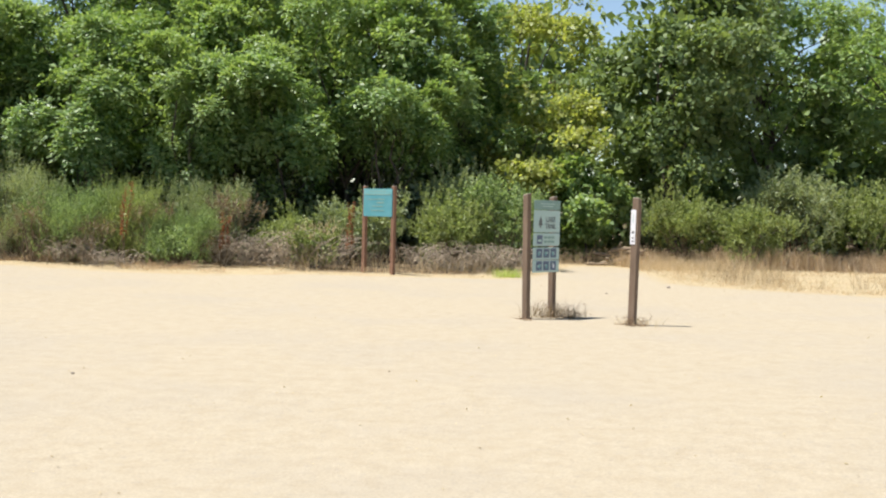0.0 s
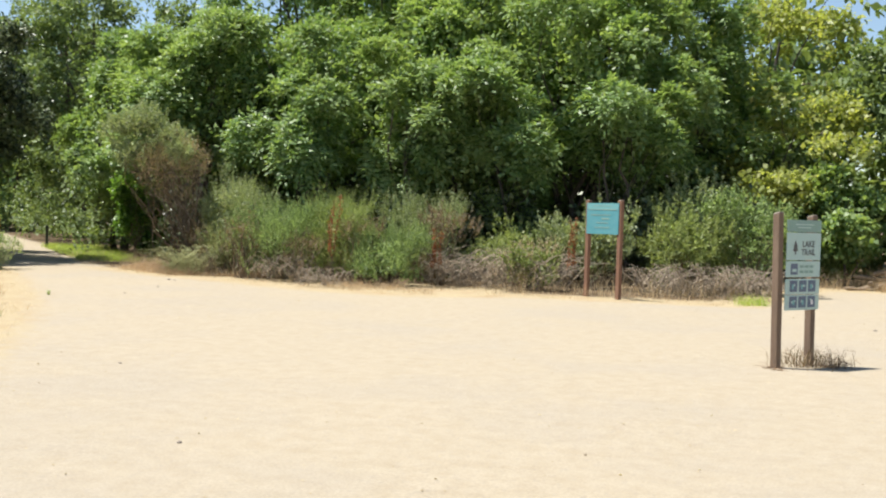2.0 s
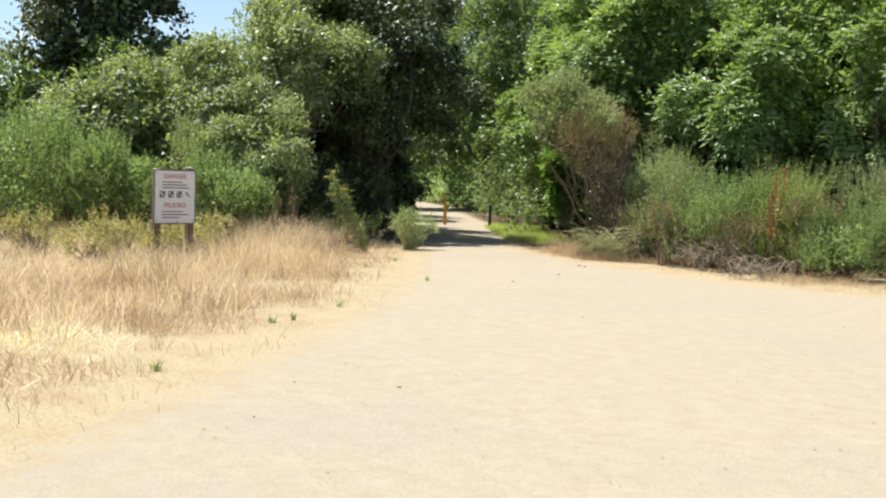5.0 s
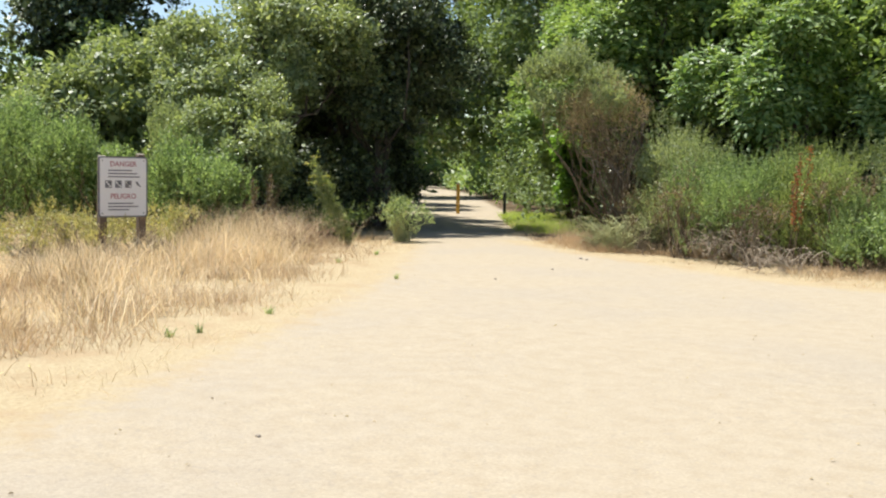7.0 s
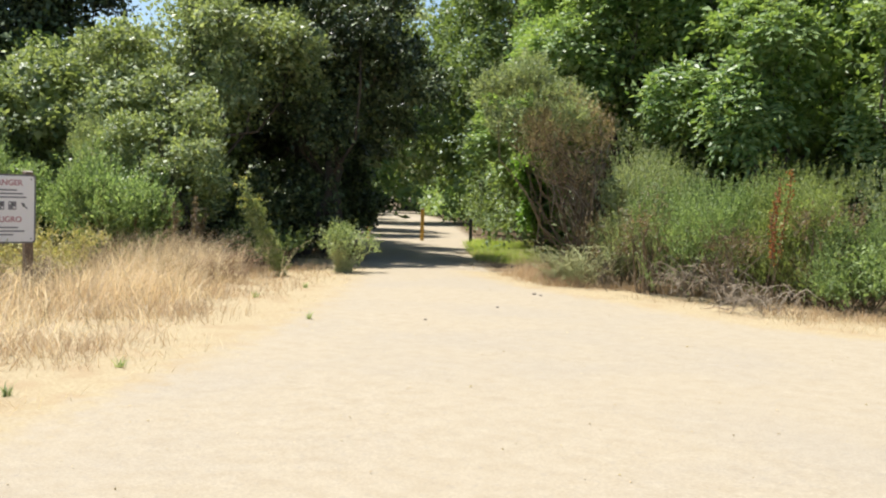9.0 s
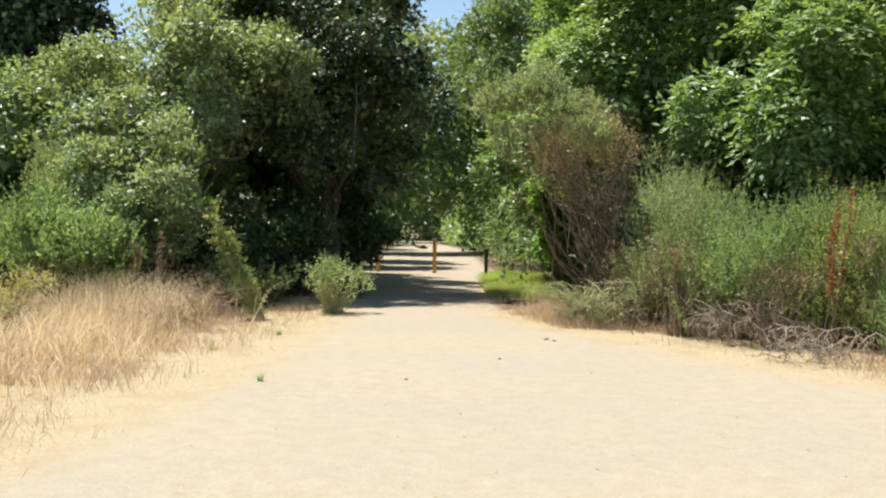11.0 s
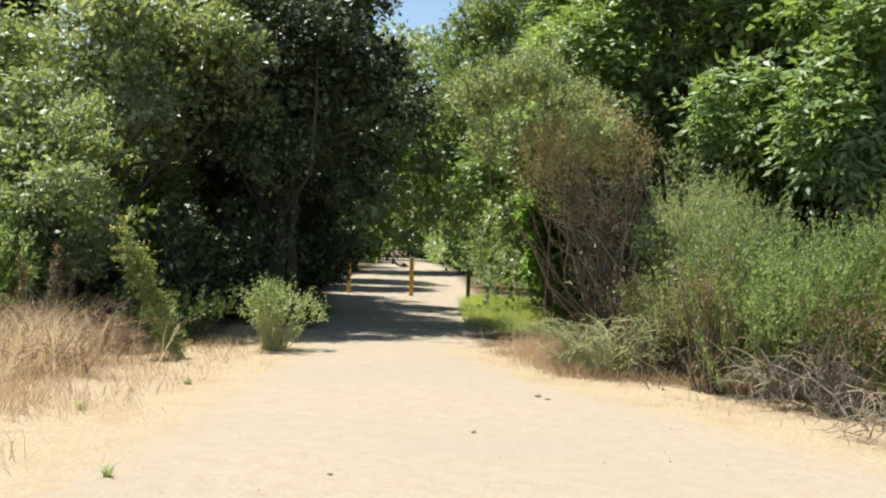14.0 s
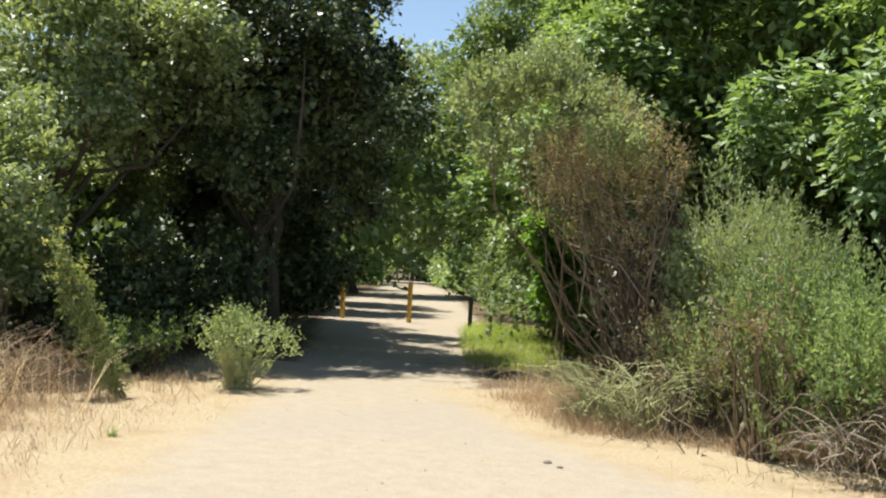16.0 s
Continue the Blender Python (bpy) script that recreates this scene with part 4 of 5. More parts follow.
undergrowth("leafy growth coloured as dark as the shade under the oaks", 3000, ((-18.6, 26.2), (-30.0, 38.2), 1.1), 2.6, M_OAK_SHADED, 336, 0.09, 0.65)
undergrowth("added shade-dark leaves filling the hollow behind the fennel", 1700, ((-18.2, 25.4), (-22.4, 23.8), 0.8), 2.4, M_OAK_SHADED, 341, 0.09, 0.35)
undergrowth("distant undergrowth where the trail bends away", 1100, ((-70, 64), (-40, 90), 3.0), 6.0, M_DARK, 335, 0.42)
undergrowth("dark bushes along the far trail", 700, ((-34, 42), (-70, 88), 2.6), 4.0, M_DARK, 337, 0.26, 0.2)
undergrowth("leafy bushes along the far trail", 700, ((-35.8, 55.0), (-66.8, 91.4), 2.6), 3.6, M_ASH, 338, 0.26, 0.2)
undergrowth("leafy bushes closing the far end of the trail", 500, ((-84, 92), (-66, 106), 2.5), 6.0, M_DARK, 339, 0.42)
undergrowth("dark undergrowth behind the thicket", 900, ((-20.5, 25.5), (-34, 21.5), 2.0), 2.4, M_DARK, 334)


# ---- grass ----
def grass_field(name, label, n, xr, yr, accept, height, material, seed, width=(0.0025, 0.006), tuft=1, bend=0.55):
    r = np.random.default_rng(seed)
    c = np.stack([r.uniform(*xr, n), r.uniform(*yr, n)], 1)
    if tuft > 1:
        c = np.repeat(c[: n // tuft], tuft, 0) + r.normal(size=(n // tuft * tuft, 2)) * 0.09
        swing = np.repeat(r.normal(size=(n // tuft, 2)) * bend * 0.6, tuft, 0)
    else:
        swing = np.zeros((len(c), 2))
    d = outside(c)
    want = accept(c, d)
    keep = r.random(len(c)) < want
    c, d, swing = c[keep], d[keep], swing[keep]
    h = height(c, d) * r.uniform(0.45, 1.2, len(c))
    base = np.stack([c[:, 0], c[:, 1], bumps(c[:, 0], c[:, 1]) - 0.01], 1)
    lean = r.normal(size=(len(c), 2)) * bend * 0.8 + swing
    ob = new(name, blade_mesh(name, base, lean, h, r.uniform(*width, len(c)), r))
    ob.data.materials.append(material)
    return tagged(ob, label, "grass", kind="stuff")


def lump(c, s, o=0.0):
    return 0.5 + 0.5 * np.sin(c[:, 0] * s + 1.7 * np.sin(c[:, 1] * s * 0.7 + o) + o) * np.cos(c[:, 1] * s * 1.1 + 2 * o)


TALL = lambda c: (c[:, 1] - 9.6 > (c[:, 0] + 8.4) * -0.72 + 0.6 * np.sin(c[:, 0] * 1.3)) & (c[:, 0] < -8.2 - 0.55 * np.maximum(0, c[:, 1] - 13.5) - 0.5 * np.maximum(0, c[:, 1] - 17.0))
grass_field("tall_dry_grass", "tall straw-coloured dry grass", 130000, (-30, -7.8), (8, 24), lambda c, d: meadow(c) * TALL(c) * np.clip(d / 2 - 0.3, 0, 1) * (0.4 + 0.6 * lump(c, 1.3) ** 2),
            lambda c, d: 0.20 + 0.48 * lump(c, 1.3) * lump(c, 0.7, 1.0), M_TALL_DRY, 400, tuft=16, bend=0.8, width=(0.004, 0.012))
grass_field("tall_dry_grass", "tall pale tufts of dry grass below the oak", 5500, (-16.6, -13.6), (19.0, 21.6), lambda c, d: np.exp(-((c[:, 0] + 15.1) ** 2 + (c[:, 1] - 20.3) ** 2) / 0.9), lambda c, d: 0.75 + 0 * d, M_TALL_DRY, 411, tuft=14, bend=0.6)
grass_field("brown_weeds", "brown dry weeds among the tall grass", 30000, (-26, -8), (9, 24), lambda c, d: meadow(c) * TALL(c) * np.clip(d / 2 - 0.5, 0, 1) * (lump(c, 1.7, 2.0) > 0.6),
            lambda c, d: 0.55 + 0 * d, M_DRY_BROWN, 408, tuft=9)
grass_field("dry_grass", "low dry golden grass on the verge", 100000, (-20, -3.5), (-4, 25), lambda c, d: meadow(c) * np.clip(d / 0.8, 0, 1) * (0.12 + 0.88 * (lump(c, 1.6, 0.4) > 0.45)),
            lambda c, d: 0.05 + 0.09 * lump(c, 1.6, 0.4) ** 2, M_DRY, 401, tuft=5, bend=1.3)
grass_field("rusty_grass", "low rusty brown tufts of dry grass", 150000, (-20, -4.5), (3, 24), lambda c, d: meadow(c) * np.clip(d - 0.5, 0, 1) * np.clip(5.5 - d, 0, 1) * (lump(c, 1.1, 2.7) * lump(c, 2.7, 0.9) > 0.13),
            lambda c, d: 0.10 + 0.14 * lump(c, 2.3, 0.3), M_RUSTY, 412, tuft=10, bend=0.7, width=(0.003, 0.008))
grass_field("brown_weeds", "low brown weeds along the foot of the brush", 80000, (-13, -4), (21.5, 26.5), lambda c, d: (~meadow(c)) * np.clip((d - 0.4) / 0.5, 0, 1) * np.clip((2.6 - d) / 0.8, 0, 1) * (0.25 + 0.75 * (lump(c, 2.6, 1.1) > 0.4)),
            lambda c, d: 0.10 + 0.26 * lump(c, 1.9, 0.6) * np.clip(d - 0.2, 0.2, 1), M_RUSTY, 413, tuft=8, bend=0.8, width=(0.003, 0.008))
grass_field("dry_grass", "dry straw grass along the brush", 60000, (-18, 14), (18, 33), lambda c, d: (~meadow(c)) * np.clip(d / 0.3, 0, 1) * np.clip((2.0 - d) / 1.0, 0, 1) * (0.35 + 0.65 * lump(c, 1.9, 0.8)),
            lambda c, d: 0.07 + 0.24 * lump(c, 2.3, 0.3) * np.clip(d, 0.2, 1), M_DRY, 402, tuft=5, bend=1.1)
grass_field("dry_weeds", "tall dry weeds at the foot of the brush", 42000, (-14, 14), (21, 33), lambda c, d: (~meadow(c)) * np.clip((d - 0.9) / 0.3, 0, 1) * np.clip((3.4 - d) / 0.8, 0, 1) * (lump(c, 2.1, 1.4) > 0.4),
            lambda c, d: 0.30 + 0.40 * lump(c, 1.4, 2.2), M_DRY, 409, tuft=7)
grass_field("brown_weeds", "brown withered weeds at the foot of the brush", 36000, (-14, 14), (21, 33), lambda c, d: (~meadow(c)) * np.clip((d - 1.0) / 0.3, 0, 1) * np.clip((2.8 - d) / 0.8, 0, 1) * (lump(c, 1.8, 3.4) > 0.55),
            lambda c, d: 0.35 + 0.45 * lump(c, 1.4, 2.2), M_DRY_BROWN, 410, tuft=7)
grass_field("dry_grass", "tall dry grass beside the side trail", 9000, (4.8, 8.0), (27.5, 33), lambda c, d: np.clip(d / 0.3, 0, 1) * 0.8, lambda c, d: 0.34 + 0 * d, M_DRY, 403, tuft=6)
grass_field("dry_grass", "tall tawny dry grass about the bushes by the side trail", 30000, (4.9, 18.0), (28.6, 34.0), lambda c, d: np.clip(d / 0.4, 0, 1) * np.clip((c[:, 1] - 29.0 - 0.12 * np.abs(c[:, 0] - 7)) / 0.8, 0, 1) * (0.25 + 0.75 * lump(c, 1.5, 0.5)), lambda c, d: 0.35 + 0.4 * lump(c, 1.2, 1.9), M_RUSTY, 415, tuft=9, bend=0.5, width=(0.006, 0.016))
grass_field("dry_grass", "thin straw scattered on the open verge", 34000, (5.0, 20.0), (18.5, 30.0), lambda c, d: np.clip(d / 0.8, 0, 1) * (lump(c, 1.1, 0.2) * lump(c, 2.3, 1.3) > 0.22), lambda c, d: 0.10 + 0 * d, M_DRY, 416, tuft=7, bend=1.2, width=(0.004, 0.010))
grass_field("green_grass", "fresh green grass beside the shaded trail", 50000, (-23, -13.5), (27.0, 38.5), lambda c, d: ((c[:, 0] + 13.9) * 0.77 + (c[:, 1] - 27.0) * 0.64 > 0) * np.clip(d / 0.5 - 0.3, 0, 1) * np.clip((2.6 - d), 0, 1) * np.clip(c[:, 1] - 28.6, 0, 1),
            lambda c, d: 0.17 + 0 * d, M_GREEN_GRASS, 404, tuft=6, width=(0.006, 0.012))
grass_field("green_grass", "small tuft of fresh green weeds", 500, (1.2, 1.65), (23.2, 23.7), lambda c, d: 1 + 0 * d, lambda c, d: 0.22 + 0 * d, M_GREEN_GRASS, 405, tuft=6)
grass_field("dry_grass", "dry grass tuft at the foot of the sign posts", 700, (0.9, 1.9), (13.8, 14.7), lambda c, d: np.exp(-((c[:, 0] - 1.45) ** 2 + (c[:, 1] - 14.35) ** 2) / 0.06), lambda c, d: 0.24 + 0 * d, M_DRY_BROWN, 406, tuft=6, width=(0.004, 0.008))
grass_field("dry_grass", "dry grass tuft at the foot of the marker post", 500, (2.0, 2.9), (13.2, 14.0), lambda c, d: np.exp(-((c[:, 0] - 2.45) ** 2 + (c[:, 1] - 13.6) ** 2) / 0.03), lambda c, d: 0.13 + 0 * d, M_DRY, 407, tuft=6, width=(0.004, 0.008))


M_STRAW = leaf_material("bleached_straw", [(0.55, 0.47, 0.36), (0.66, 0.58, 0.46), (0.78, 0.71, 0.60)], 0.3, 0.6, 0.9)
grass_field("flattened_straw", "bleached grey-white straw lying flat in the meadow", 26000, (-13, -5), (8, 14), lambda c, d: np.clip(d / 1.2 - 0.8, 0, 1) * np.exp(-((c[:, 0] + 8.0) ** 2 / 2.2 + (c[:, 1] - 10.4) ** 2 / 1.4)), lambda c, d: 0.09 + 0 * d, M_STRAW, 414, tuft=8, bend=2.2, width=(0.004, 0.009))
for k, (x, y) in enumerate([(-6.53, 10.85), (-8.0, 13.69), (-7.97, 13.36), (-8.5, 14.9), (-12.9, 21.2), (-12.2, 19.6), (-9.9, 18.3)]):
    grass_field("green_weed", "small dusty green weed in the dry verge", 30, (x - 0.03, x + 0.03), (y - 0.03, y + 0.03), lambda c, d: 1 + 0 * d, lambda c, d: 0.10 + 0 * d, M_PALE, 420 + k, tuft=1, bend=0.7, width=(0.006, 0.014))


for k, (x, y, sx, h, n) in enumerate([(1.70, 14.42, 0.18, 0.09, 80), (1.36, 14.2, 0.12, 0.26, 8), (2.42, 13.55, 0.12, 0.07, 40), (1.08, 13.98, 0.08, 0.06, 20)]):
    twig_heap("dry_weeds", x, y, sx, 0.1, h, M_DEAD_STEM, "brown dry weed clump at the foot of a post", 430 + k, count=n, thick=0.0025, category="weed", arch=0.55)


# ---- signs and posts ----
def text_mesh(body, size, bold=0.0):
    cu = bpy.data.curves.new("lettering", "FONT")
    cu.body, cu.size, cu.align_x, cu.align_y, cu.offset, cu.extrude = body, size, "CENTER", "CENTER", bold, 0.0008
    ob = new("lettering", cu)
    bpy.context.view_layer.update()
    me = bpy.data.meshes.new_from_object(ob.evaluated_get(bpy.context.evaluated_depsgraph_get()))
    bpy.data.objects.remove(ob)
    return me


def sheet(name, w, h, thick, m, material, parent, label="", bevel=0.0):
    """A plate that stands upright in its own x-z plane and faces -y."""
    bm = bmesh.new()
    box(bm, (w, thick, h), m)
    return part(name, bm, material, parent, label, bevel)


def rounded_sheet(name, w, h, thick, radius, m, material, parent, label=""):
    """A plate like sheet(), with its four corners rounded off."""
    bm = bmesh.new()
    box(bm, (w, thick, h))
    ends = [e for e in bm.edges if abs(e.verts[0].co.y - e.verts[1].co.y) > thick * 0.5]
    bmesh.ops.bevel(bm, geom=ends, offset=radius, segments=5, affect="EDGES", profile=0.5)
    bm.transform(m)
    return part(name, bm, material, parent, label)


def letters(body, size, m, material, parent, bold=0.0):
    ob = mesh_part("lettering", text_mesh(body, size, bold), material, parent)
    ob.matrix_basis = m @ pose(0, 0, 0, 90)
    return ob


def wood_post(name, w, h, m, parent, material=None, slope=0.0, bevel=0.008):
    """A square post with softened arrises and a bleached, slightly sloping end."""
    bm = bmesh.new()
    box(bm, (w, w, h + 0.12), Matrix.Translation((0, 0, (h - 0.12) / 2)))
    for v in bm.verts:
        if v.co.z > h * 0.5:
            v.co.z += slope * v.co.y
    post = part(name, bm, material or M_POST, parent, "", bevel)
    post.matrix_basis = m
    bm = bmesh.new()
    box(bm, (w * 0.93, w * 0.93, 0.012), Matrix.Translation((0, 0, h + 0.003)))
    for v in bm.verts:
        v.co.z += slope * v.co.y
    part("end_grain", bm, M_POST_TOP, post, "bleached end grain", 0.003)
    return post


def turned(a, b):
    """The pose of a sign whose feet stand at a and b, facing the clearing."""
    return pose((a[0] + b[0]) / 2, (a[1] + b[1]) / 2, 0, 0, 0, math.degrees(math.atan2(b[1] - a[1], b[0] - a[0])))


def lake_sign():
    a, b = (1.10, 14.05), (1.47, 14.47)
    half = math.dist(a, b) / 2
    ob = root("trail_sign", turned(a, b), "trail sign on two weathered wooden posts", "sign")
    wood_post("post", 0.078, 1.60, pose(-half, 0, 0, 0, -1.6, 0), ob, slope=-0.25)
    wood_post("post", 0.078, 1.58, pose(half, 0, 0, 0, -1.2, 0), ob, slope=-0.25)
    y, w = -0.047, 0.575
    x = 0.052
    sheet("header_panel", w, 0.125, 0.008, pose(x, y, 1.475), M_GREEN_HEAD, ob, "grey-green header panel", 0.002)
    for k, ln in enumerate((0.30, 0.22)):
        sheet("print_bar", ln, 0.012, 0.002, pose(x, y - 0.006, 1.49 - 0.03 * k), M_MINT, ob)
    main = sheet("main_panel", w, 0.285, 0.008, pose(x, y, 1.263), M_MINT, ob, "pale mint panel with a tree mark and lettering", 0.002)
    letters("LAKE", 0.092, pose(x + 0.075, y - 0.006, 1.285), M_BLACK, main, 0.0015)
    letters("TRAIL", 0.092, pose(x + 0.075, y - 0.006, 1.2), M_BLACK, main, 0.0015)
    bm = bmesh.new()
    for k, (cw, cz) in enumerate(((0.075, 1.285), (0.095, 1.245))):
        vs = [bm.verts.new((x - 0.145 + dx, y - 0.0065, cz + dz)) for dx, dz in ((-cw / 2, -0.03), (cw / 2, -0.03), (0, 0.045))]
        bm.faces.new(vs)
    bmesh.ops.create_cube(bm, size=1, matrix=pose(x - 0.145, y - 0.006, 1.20) @ Matrix.Diagonal((0.022, 0.001, 0.04, 1)))
    part("tree_mark", bm, M_BLACK, main)
    row = sheet("notice_panel", w, 0.165, 0.008, pose(x, y, 1.028), M_MINT, ob, "pale mint panel with a navy picture and print", 0.002)
    sheet("picture", 0.115, 0.115, 0.002, pose(x - 0.155, y - 0.006, 1.028), M_NAVY, row)
    sheet("picture_mark", 0.07, 0.03, 0.002, pose(x - 0.155, y - 0.0085, 1.015), M_MINT, row)
    for k in range(2):
        for j in range(3):
            sheet("print_bar", 0.065, 0.028, 0.002, pose(x - 0.03 + j * 0.082, y - 0.006, 1.055 - k * 0.055), M_GREEN_HEAD, row)
    for k, z in enumerate((0.845, 0.68)):
        low = sheet("rules_panel", w, 0.158, 0.008, pose(x, y, z), M_MINT, ob, "pale mint panel with three navy pictures", 0.002)
        for j in range(3):
            px = x - 0.155 + j * 0.155
            sheet("picture", 0.125, 0.118, 0.002, pose(px, y - 0.006, z + 0.006), M_NAVY, low)
            mk = sheet("picture_mark", 0.05 + 0.02 * ((j + k) % 2), 0.022, 0.002, pose(px, y - 0.0085, z + 0.01, 0, 35 * (j - 1) + 20 * k, 0), M_MINT, low)
            sheet("picture_mark", 0.03, 0.05, 0.002, pose(px - 0.015 + 0.02 * k, y - 0.0088, z), M_TEAL_PALE if j != 2 or k == 0 else M_WHITE, low)


def marker_post():
    ob = root("marker_post", pose(2.39, 13.63, 0, 0, 0, -38), "weathered wooden trail marker post with a white label", "post")
    post = wood_post("post", 0.086, 1.57, pose(0, 0, 0, 0, 0.8, 0), ob, slope=-0.35)
    strip = sheet("label_strip", 0.068, 0.43, 0.004, pose(0, -0.047, 1.225, 0, 0.8, 0), M_WHITE, ob, "white vertical label strip", 0.001)
    for k, (z, w, h) in enumerate(((1.16, 0.03, 0.03), (1.09, 0.018, 0.024), (1.05, 0.035, 0.014), (1.33, 0.008, 0.12))):
        sheet("print_bar", w, h, 0.002, pose(0, -0.0502, z), M_BLACK if k < 3 else M_MINT, strip)


def teal_sign():
    a, b = (-1.70, 23.95), (-1.05, 23.40)
    half = math.dist(a, b) / 2
    ob = root("teal_sign", turned(a, b), "turquoise notice board on two rust-brown posts", "sign")
    wood_post("post", 0.085, 1.88, pose(-half, 0, 0), ob, M_POST_RED)
    wood_post("post", 0.085, 1.88, pose(half, 0, 0), ob, M_POST_RED)
    w = 2 * half + 0.0
    board = sheet("board", w, 0.60, 0.012, pose(0, -0.052, 1.53), M_TEAL, ob, "turquoise board with faint print", 0.003)
    sheet("header_strip", w - 0.02, 0.11, 0.002, pose(0, -0.0595, 1.765), M_TEAL_PALE, board)
    for k, (x, z, ln) in enumerate(((0, 1.775, 0.5), (0, 1.705, 0.74), (-0.05, 1.60, 0.52), (0.08, 1.53, 0.2), (-0.1, 1.45, 0.12), (0.05, 1.45, 0.22), (0, 1.36, 0.4))):
        sheet("print_bar", ln, 0.016 if k != 3 else 0.03, 0.002, pose(x, -0.0612, z), M_GREEN_HEAD, board)


def danger_sign():
    a, b = (-14.32, 16.93), (-14.20, 17.66)
    half = math.dist(a, b) / 2
    ob = root("warning_sign", turned(a, b), "white bilingual warning sign on two brown posts in dry grass", "sign")
    wood_post("post", 0.105, 1.50, pose(-half + 0.07, 0.062, 0, 0, 0.8, 0), ob, slope=0.1)
    wood_post("post", 0.105, 1.54, pose(half - 0.06, 0.062, 0, 0, -0.5, 0), ob, slope=0.1)
    zc, w, h = 1.07, 0.75, 0.87
    rounded_sheet("frame", w, h, 0.016, 0.04, pose(0, 0, zc), M_METAL, ob, "dull grey metal frame")
    face = rounded_sheet("panel", w - 0.045, h - 0.045, 0.008, 0.03, pose(0, -0.007, zc), M_WHITE, ob, "white panel with red and black print")
    y = -0.0118
    letters("DANGER", 0.10, pose(0, y, zc + 0.325), M_REDPRINT, face, 0.0022)
    letters("PELIGRO", 0.10, pose(0, y, zc - 0.135), M_REDPRINT, face, 0.0022)
    for x, z, ln in ((-0.05, 0.235, 0.36), (-0.01, 0.19, 0.44), (0.01, 0.145, 0.48), (-0.04, -0.235, 0.38), (0, -0.28, 0.46), (-0.07, -0.325, 0.32)):
        sheet("print_bar", ln, 0.019, 0.002, pose(x, y, zc + z), M_GREYPRINT, face)
    for k in range(4):
        x = -0.225 + 0.15 * k
        pic = sheet("picture", 0.10, 0.105, 0.002, pose(x, y, zc + 0.04), M_GREYPRINT if k < 3 else M_WHITE, face)
        sheet("picture_mark", 0.105, 0.018, 0.002, pose(x, y - 0.0025, zc + 0.04, 0, 45, 0), M_WHITE if k < 3 else M_GREYPRINT, pic)
        sheet("picture_mark", 0.03, 0.05, 0.002, pose(x + 0.02 - 0.01 * k, y - 0.0028, zc + 0.05, 0, -30, 0), M_BLACK, pic)
    for sx in (-1, 1):
        for sz in (-1, 1):
            bm = bmesh.new()
            bmesh.ops.create_cone(bm, segments=12, radius1=0.011, radius2=0.008, depth=0.006, cap_ends=True, matrix=pose(sx * 0.315, -0.0135, zc + sz * 0.375, 90))
            part("bolt", bm, M_METAL, face)


def bollard(name, x, y, h, w, material, label, cap, lean=0.0):
    ob = root(name, pose(x, y, 0, 0, lean, 15), label, "bollard")
    bm = bmesh.new()
    box(bm, (w, w, h + 0.1), Matrix.Translation((0, 0, (h - 0.1) / 2)))
    part("post", bm, material, ob, "", 0.012)
    bm = bmesh.new()
    box(bm, (w * 1.04, w * 1.04, 0.05), Matrix.Translation((0, 0, h - 0.01)))
    part("cap", bm, cap, ob, "weathered cap", 0.012)
    return ob


lake_sign()
marker_post()
teal_sign()
danger_sign()
bollard("bollard", -23.7, 37.05, 1.02, 0.095, M_YELLOW, "yellow wooden bollard in the middle of the trail", M_POST_TOP)
bollard("bollard", -25.5, 36.5, 1.33, 0.095, M_YELLOW, "taller yellow wooden post at the trail's edge", M_YELLOW)
bollard("bollard", -21.8, 37.1, 0.75, 0.085, M_POST_DARK, "dark wooden post in the grass beside the trail", M_POST_DARK)


# ---- fallen logs, stones and litter ----
def log(x, y, z, length, radius, yaw, pitch, seed):
    r = np.random.default_rng(seed)
    ob = root("log", pose(x, y, z, 0, pitch, yaw), "bleached grey fallen log in a heap", "log", "log heap")
    line = wander(r, (-length / 2, 0, 0), (length / 2, 0, 0), 9, 0.12)
    rad = radius * (1 + 0.15 * r.normal(size=9)) * np.linspace(1.1, 0.75, 9)
    rad[0] *= 0.3
    rad[-1] *= 0.3
    mesh_part("bole", tube_mesh("bole", [line], [rad], 9), M_LOG, ob)


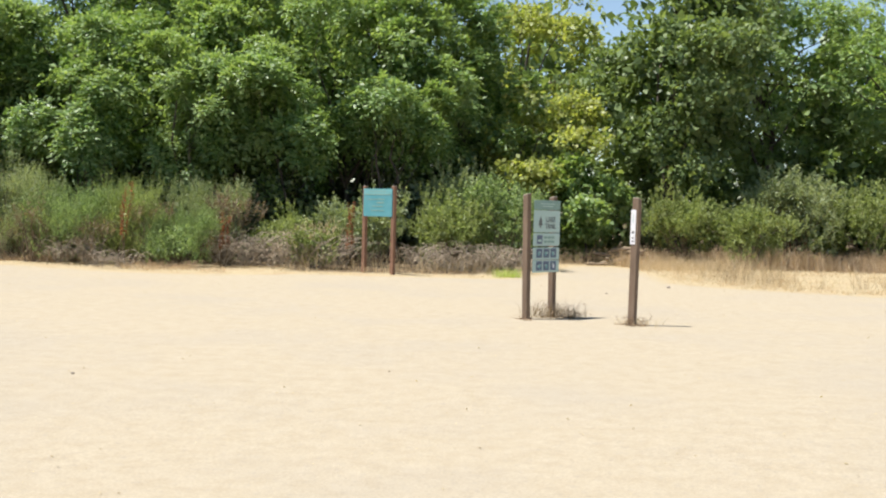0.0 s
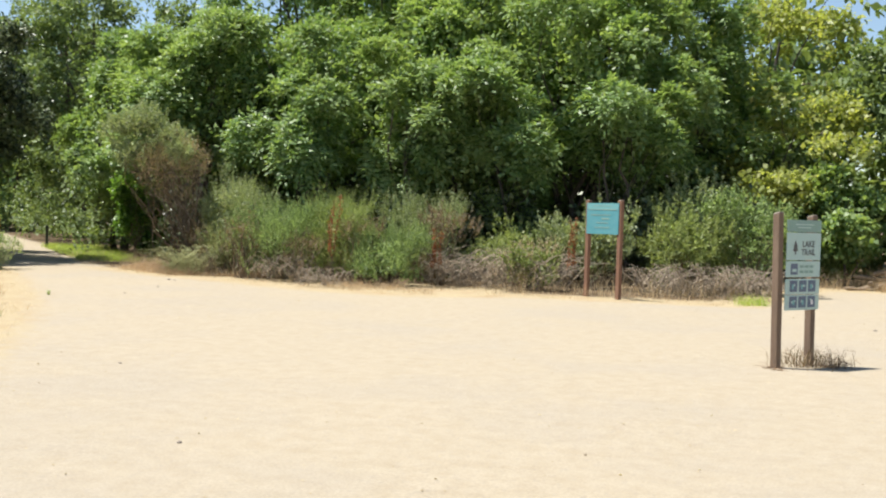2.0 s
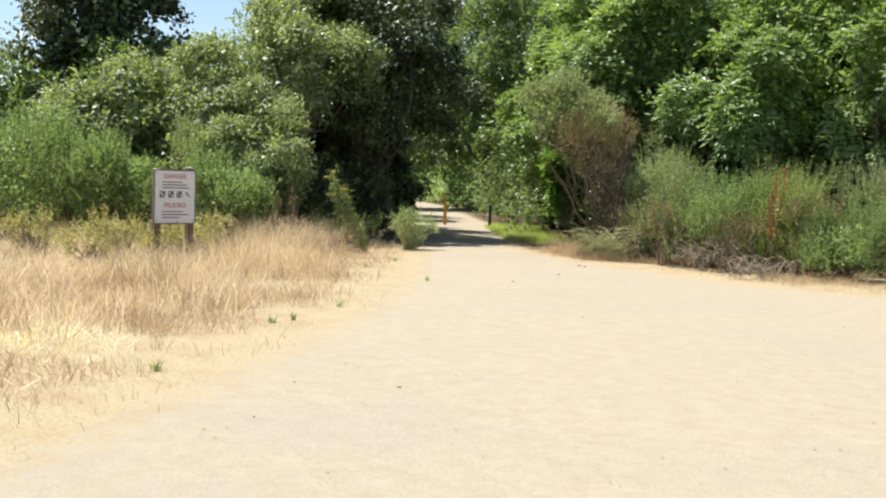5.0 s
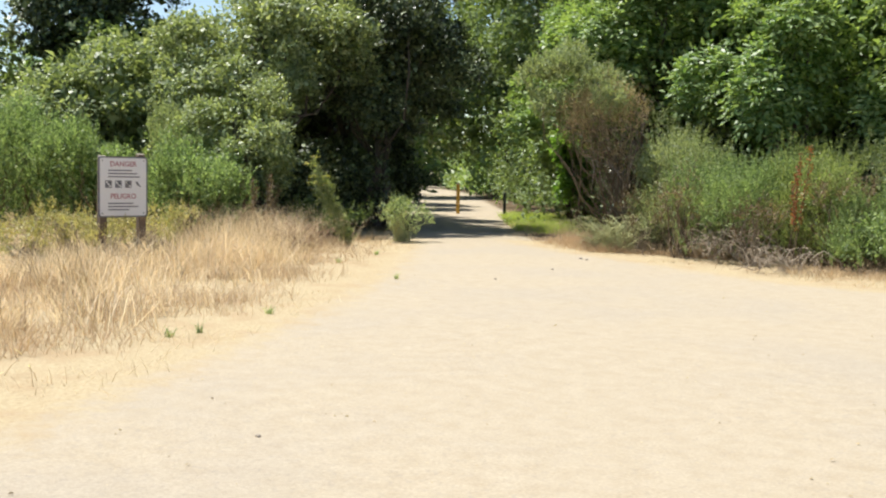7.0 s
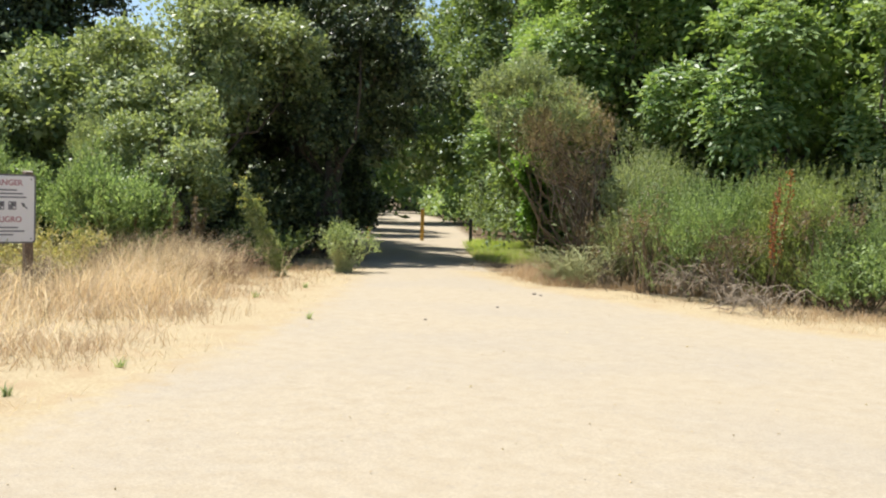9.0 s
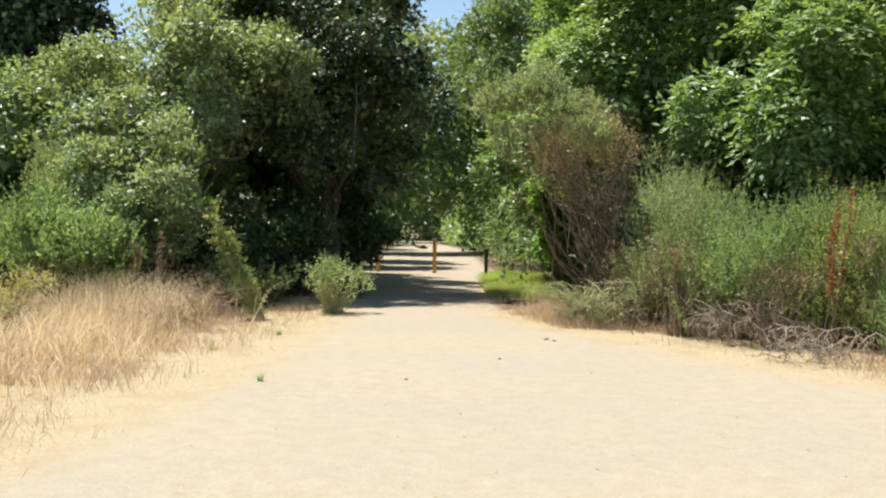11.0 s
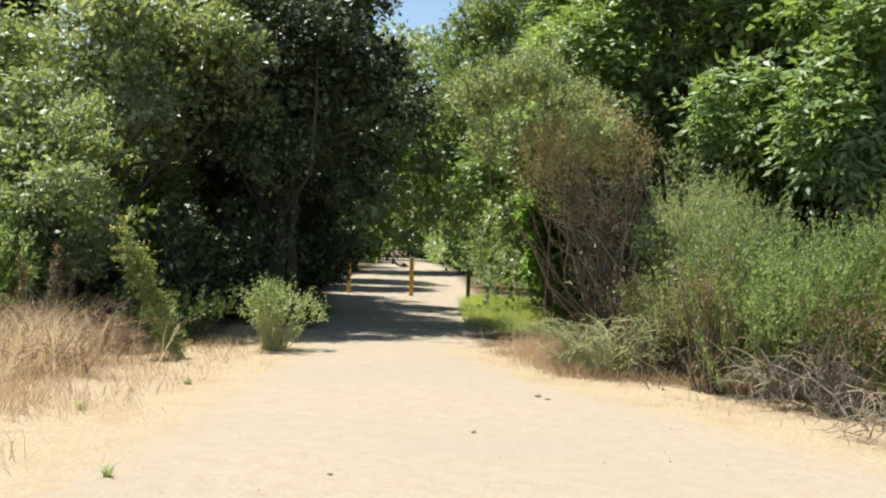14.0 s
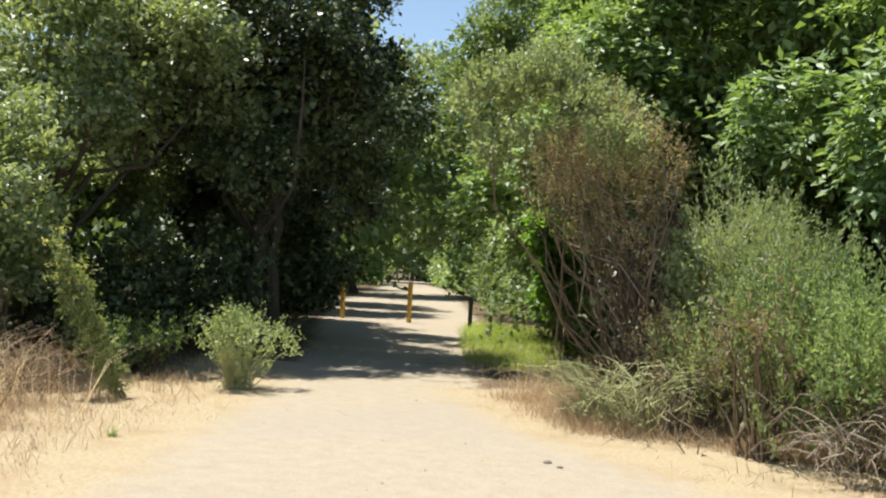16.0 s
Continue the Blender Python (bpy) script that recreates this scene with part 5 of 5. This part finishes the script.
for i, spec in enumerate([(5.0, 31.0, 0.06, 1.3, 0.065, 25, 0), (5.3, 31.3, 0.08, 1.2, 0.08, 12, 0), (5.2, 31.05, 0.20, 1.1, 0.07, 40, -10), (4.9, 31.4, 0.22, 1.2, 0.06, -14, 8), (5.4, 31.3, 0.34, 0.9, 0.085, 15, -8),
                          (4.4, 30.6, 0.04, 0.9, 0.04, 20, 0), (5.6, 31.0, 0.30, 1.0, 0.05, 60, 14), (5.1, 31.2, 0.42, 0.8, 0.06, -30, -12), (4.7, 31.0, 0.12, 0.8, 0.05, 75, 10)]):
    log(*spec, 500 + i)


def stone(x, y, size, seed, name="stone", label="small dark stone on the sandy ground"):
    r = np.random.default_rng(seed)
    bm = bmesh.new()
    bmesh.ops.create_icosphere(bm, subdivisions=2, radius=1)
    for v in bm.verts:
        v.co *= 1 + 0.22 * noise.noise(v.co * 1.3 + Vector((seed, 0, 0)))
        v.co = Vector((v.co.x * size, v.co.y * size * 0.7, v.co.z * size * 0.45))
    me = bpy.data.meshes.new(name)
    bm.to_mesh(me)
    bm.free()
    me.materials.append(M_STONE)
    ob = new(name, me)
    ob.matrix_world = pose(x, y, float(bumps(np.array([x]), np.array([y]))[0]) + size * 0.25, 0, 0, float(r.uniform(0, 360)))
    tagged(ob, label, "stone", "scattered stones")


for i, (x, y, s) in enumerate([(-2.87, 8.56, 0.02), (-4.97, 11.65, 0.02), (-9.4, 21.1, 0.025), (-10.16, 23.08, 0.035), (-10.0, 23.0, 0.025), (-9.06, 19.25, 0.02), (2.9, 19.2, 0.03), (4.4, 21.2, 0.06), (3.3, 19.3, 0.02)]):
    stone(x, y, s, 40 + i)


def debris():
    """Bits of bark, seed and gravel lying about on the sand."""
    r = np.random.default_rng(77)
    n = 24000
    p = np.stack([r.uniform(-26, 16, n), r.uniform(0, 40, n)], 1)
    p = p[outside(p) < -0.15]
    b = np.stack([p[:, 0], p[:, 1], bumps(p[:, 0], p[:, 1]) + 0.006], 1)
    L = 0.009 + 0.022 * r.random(len(p)) ** 4
    ax = r.normal(size=b.shape) * np.array([1, 1, 0.12])
    ob = new("ground_litter", leaf_mesh("ground_litter", b, ax, np.array([0, 0, 1.0]) + r.normal(size=b.shape) * 0.3, L, L * 0.6))
    ob.data.materials.append(M_WITHERED)
    tagged(ob, "bits of dry leaf and bark on the sand", "litter", kind="stuff")


debris()
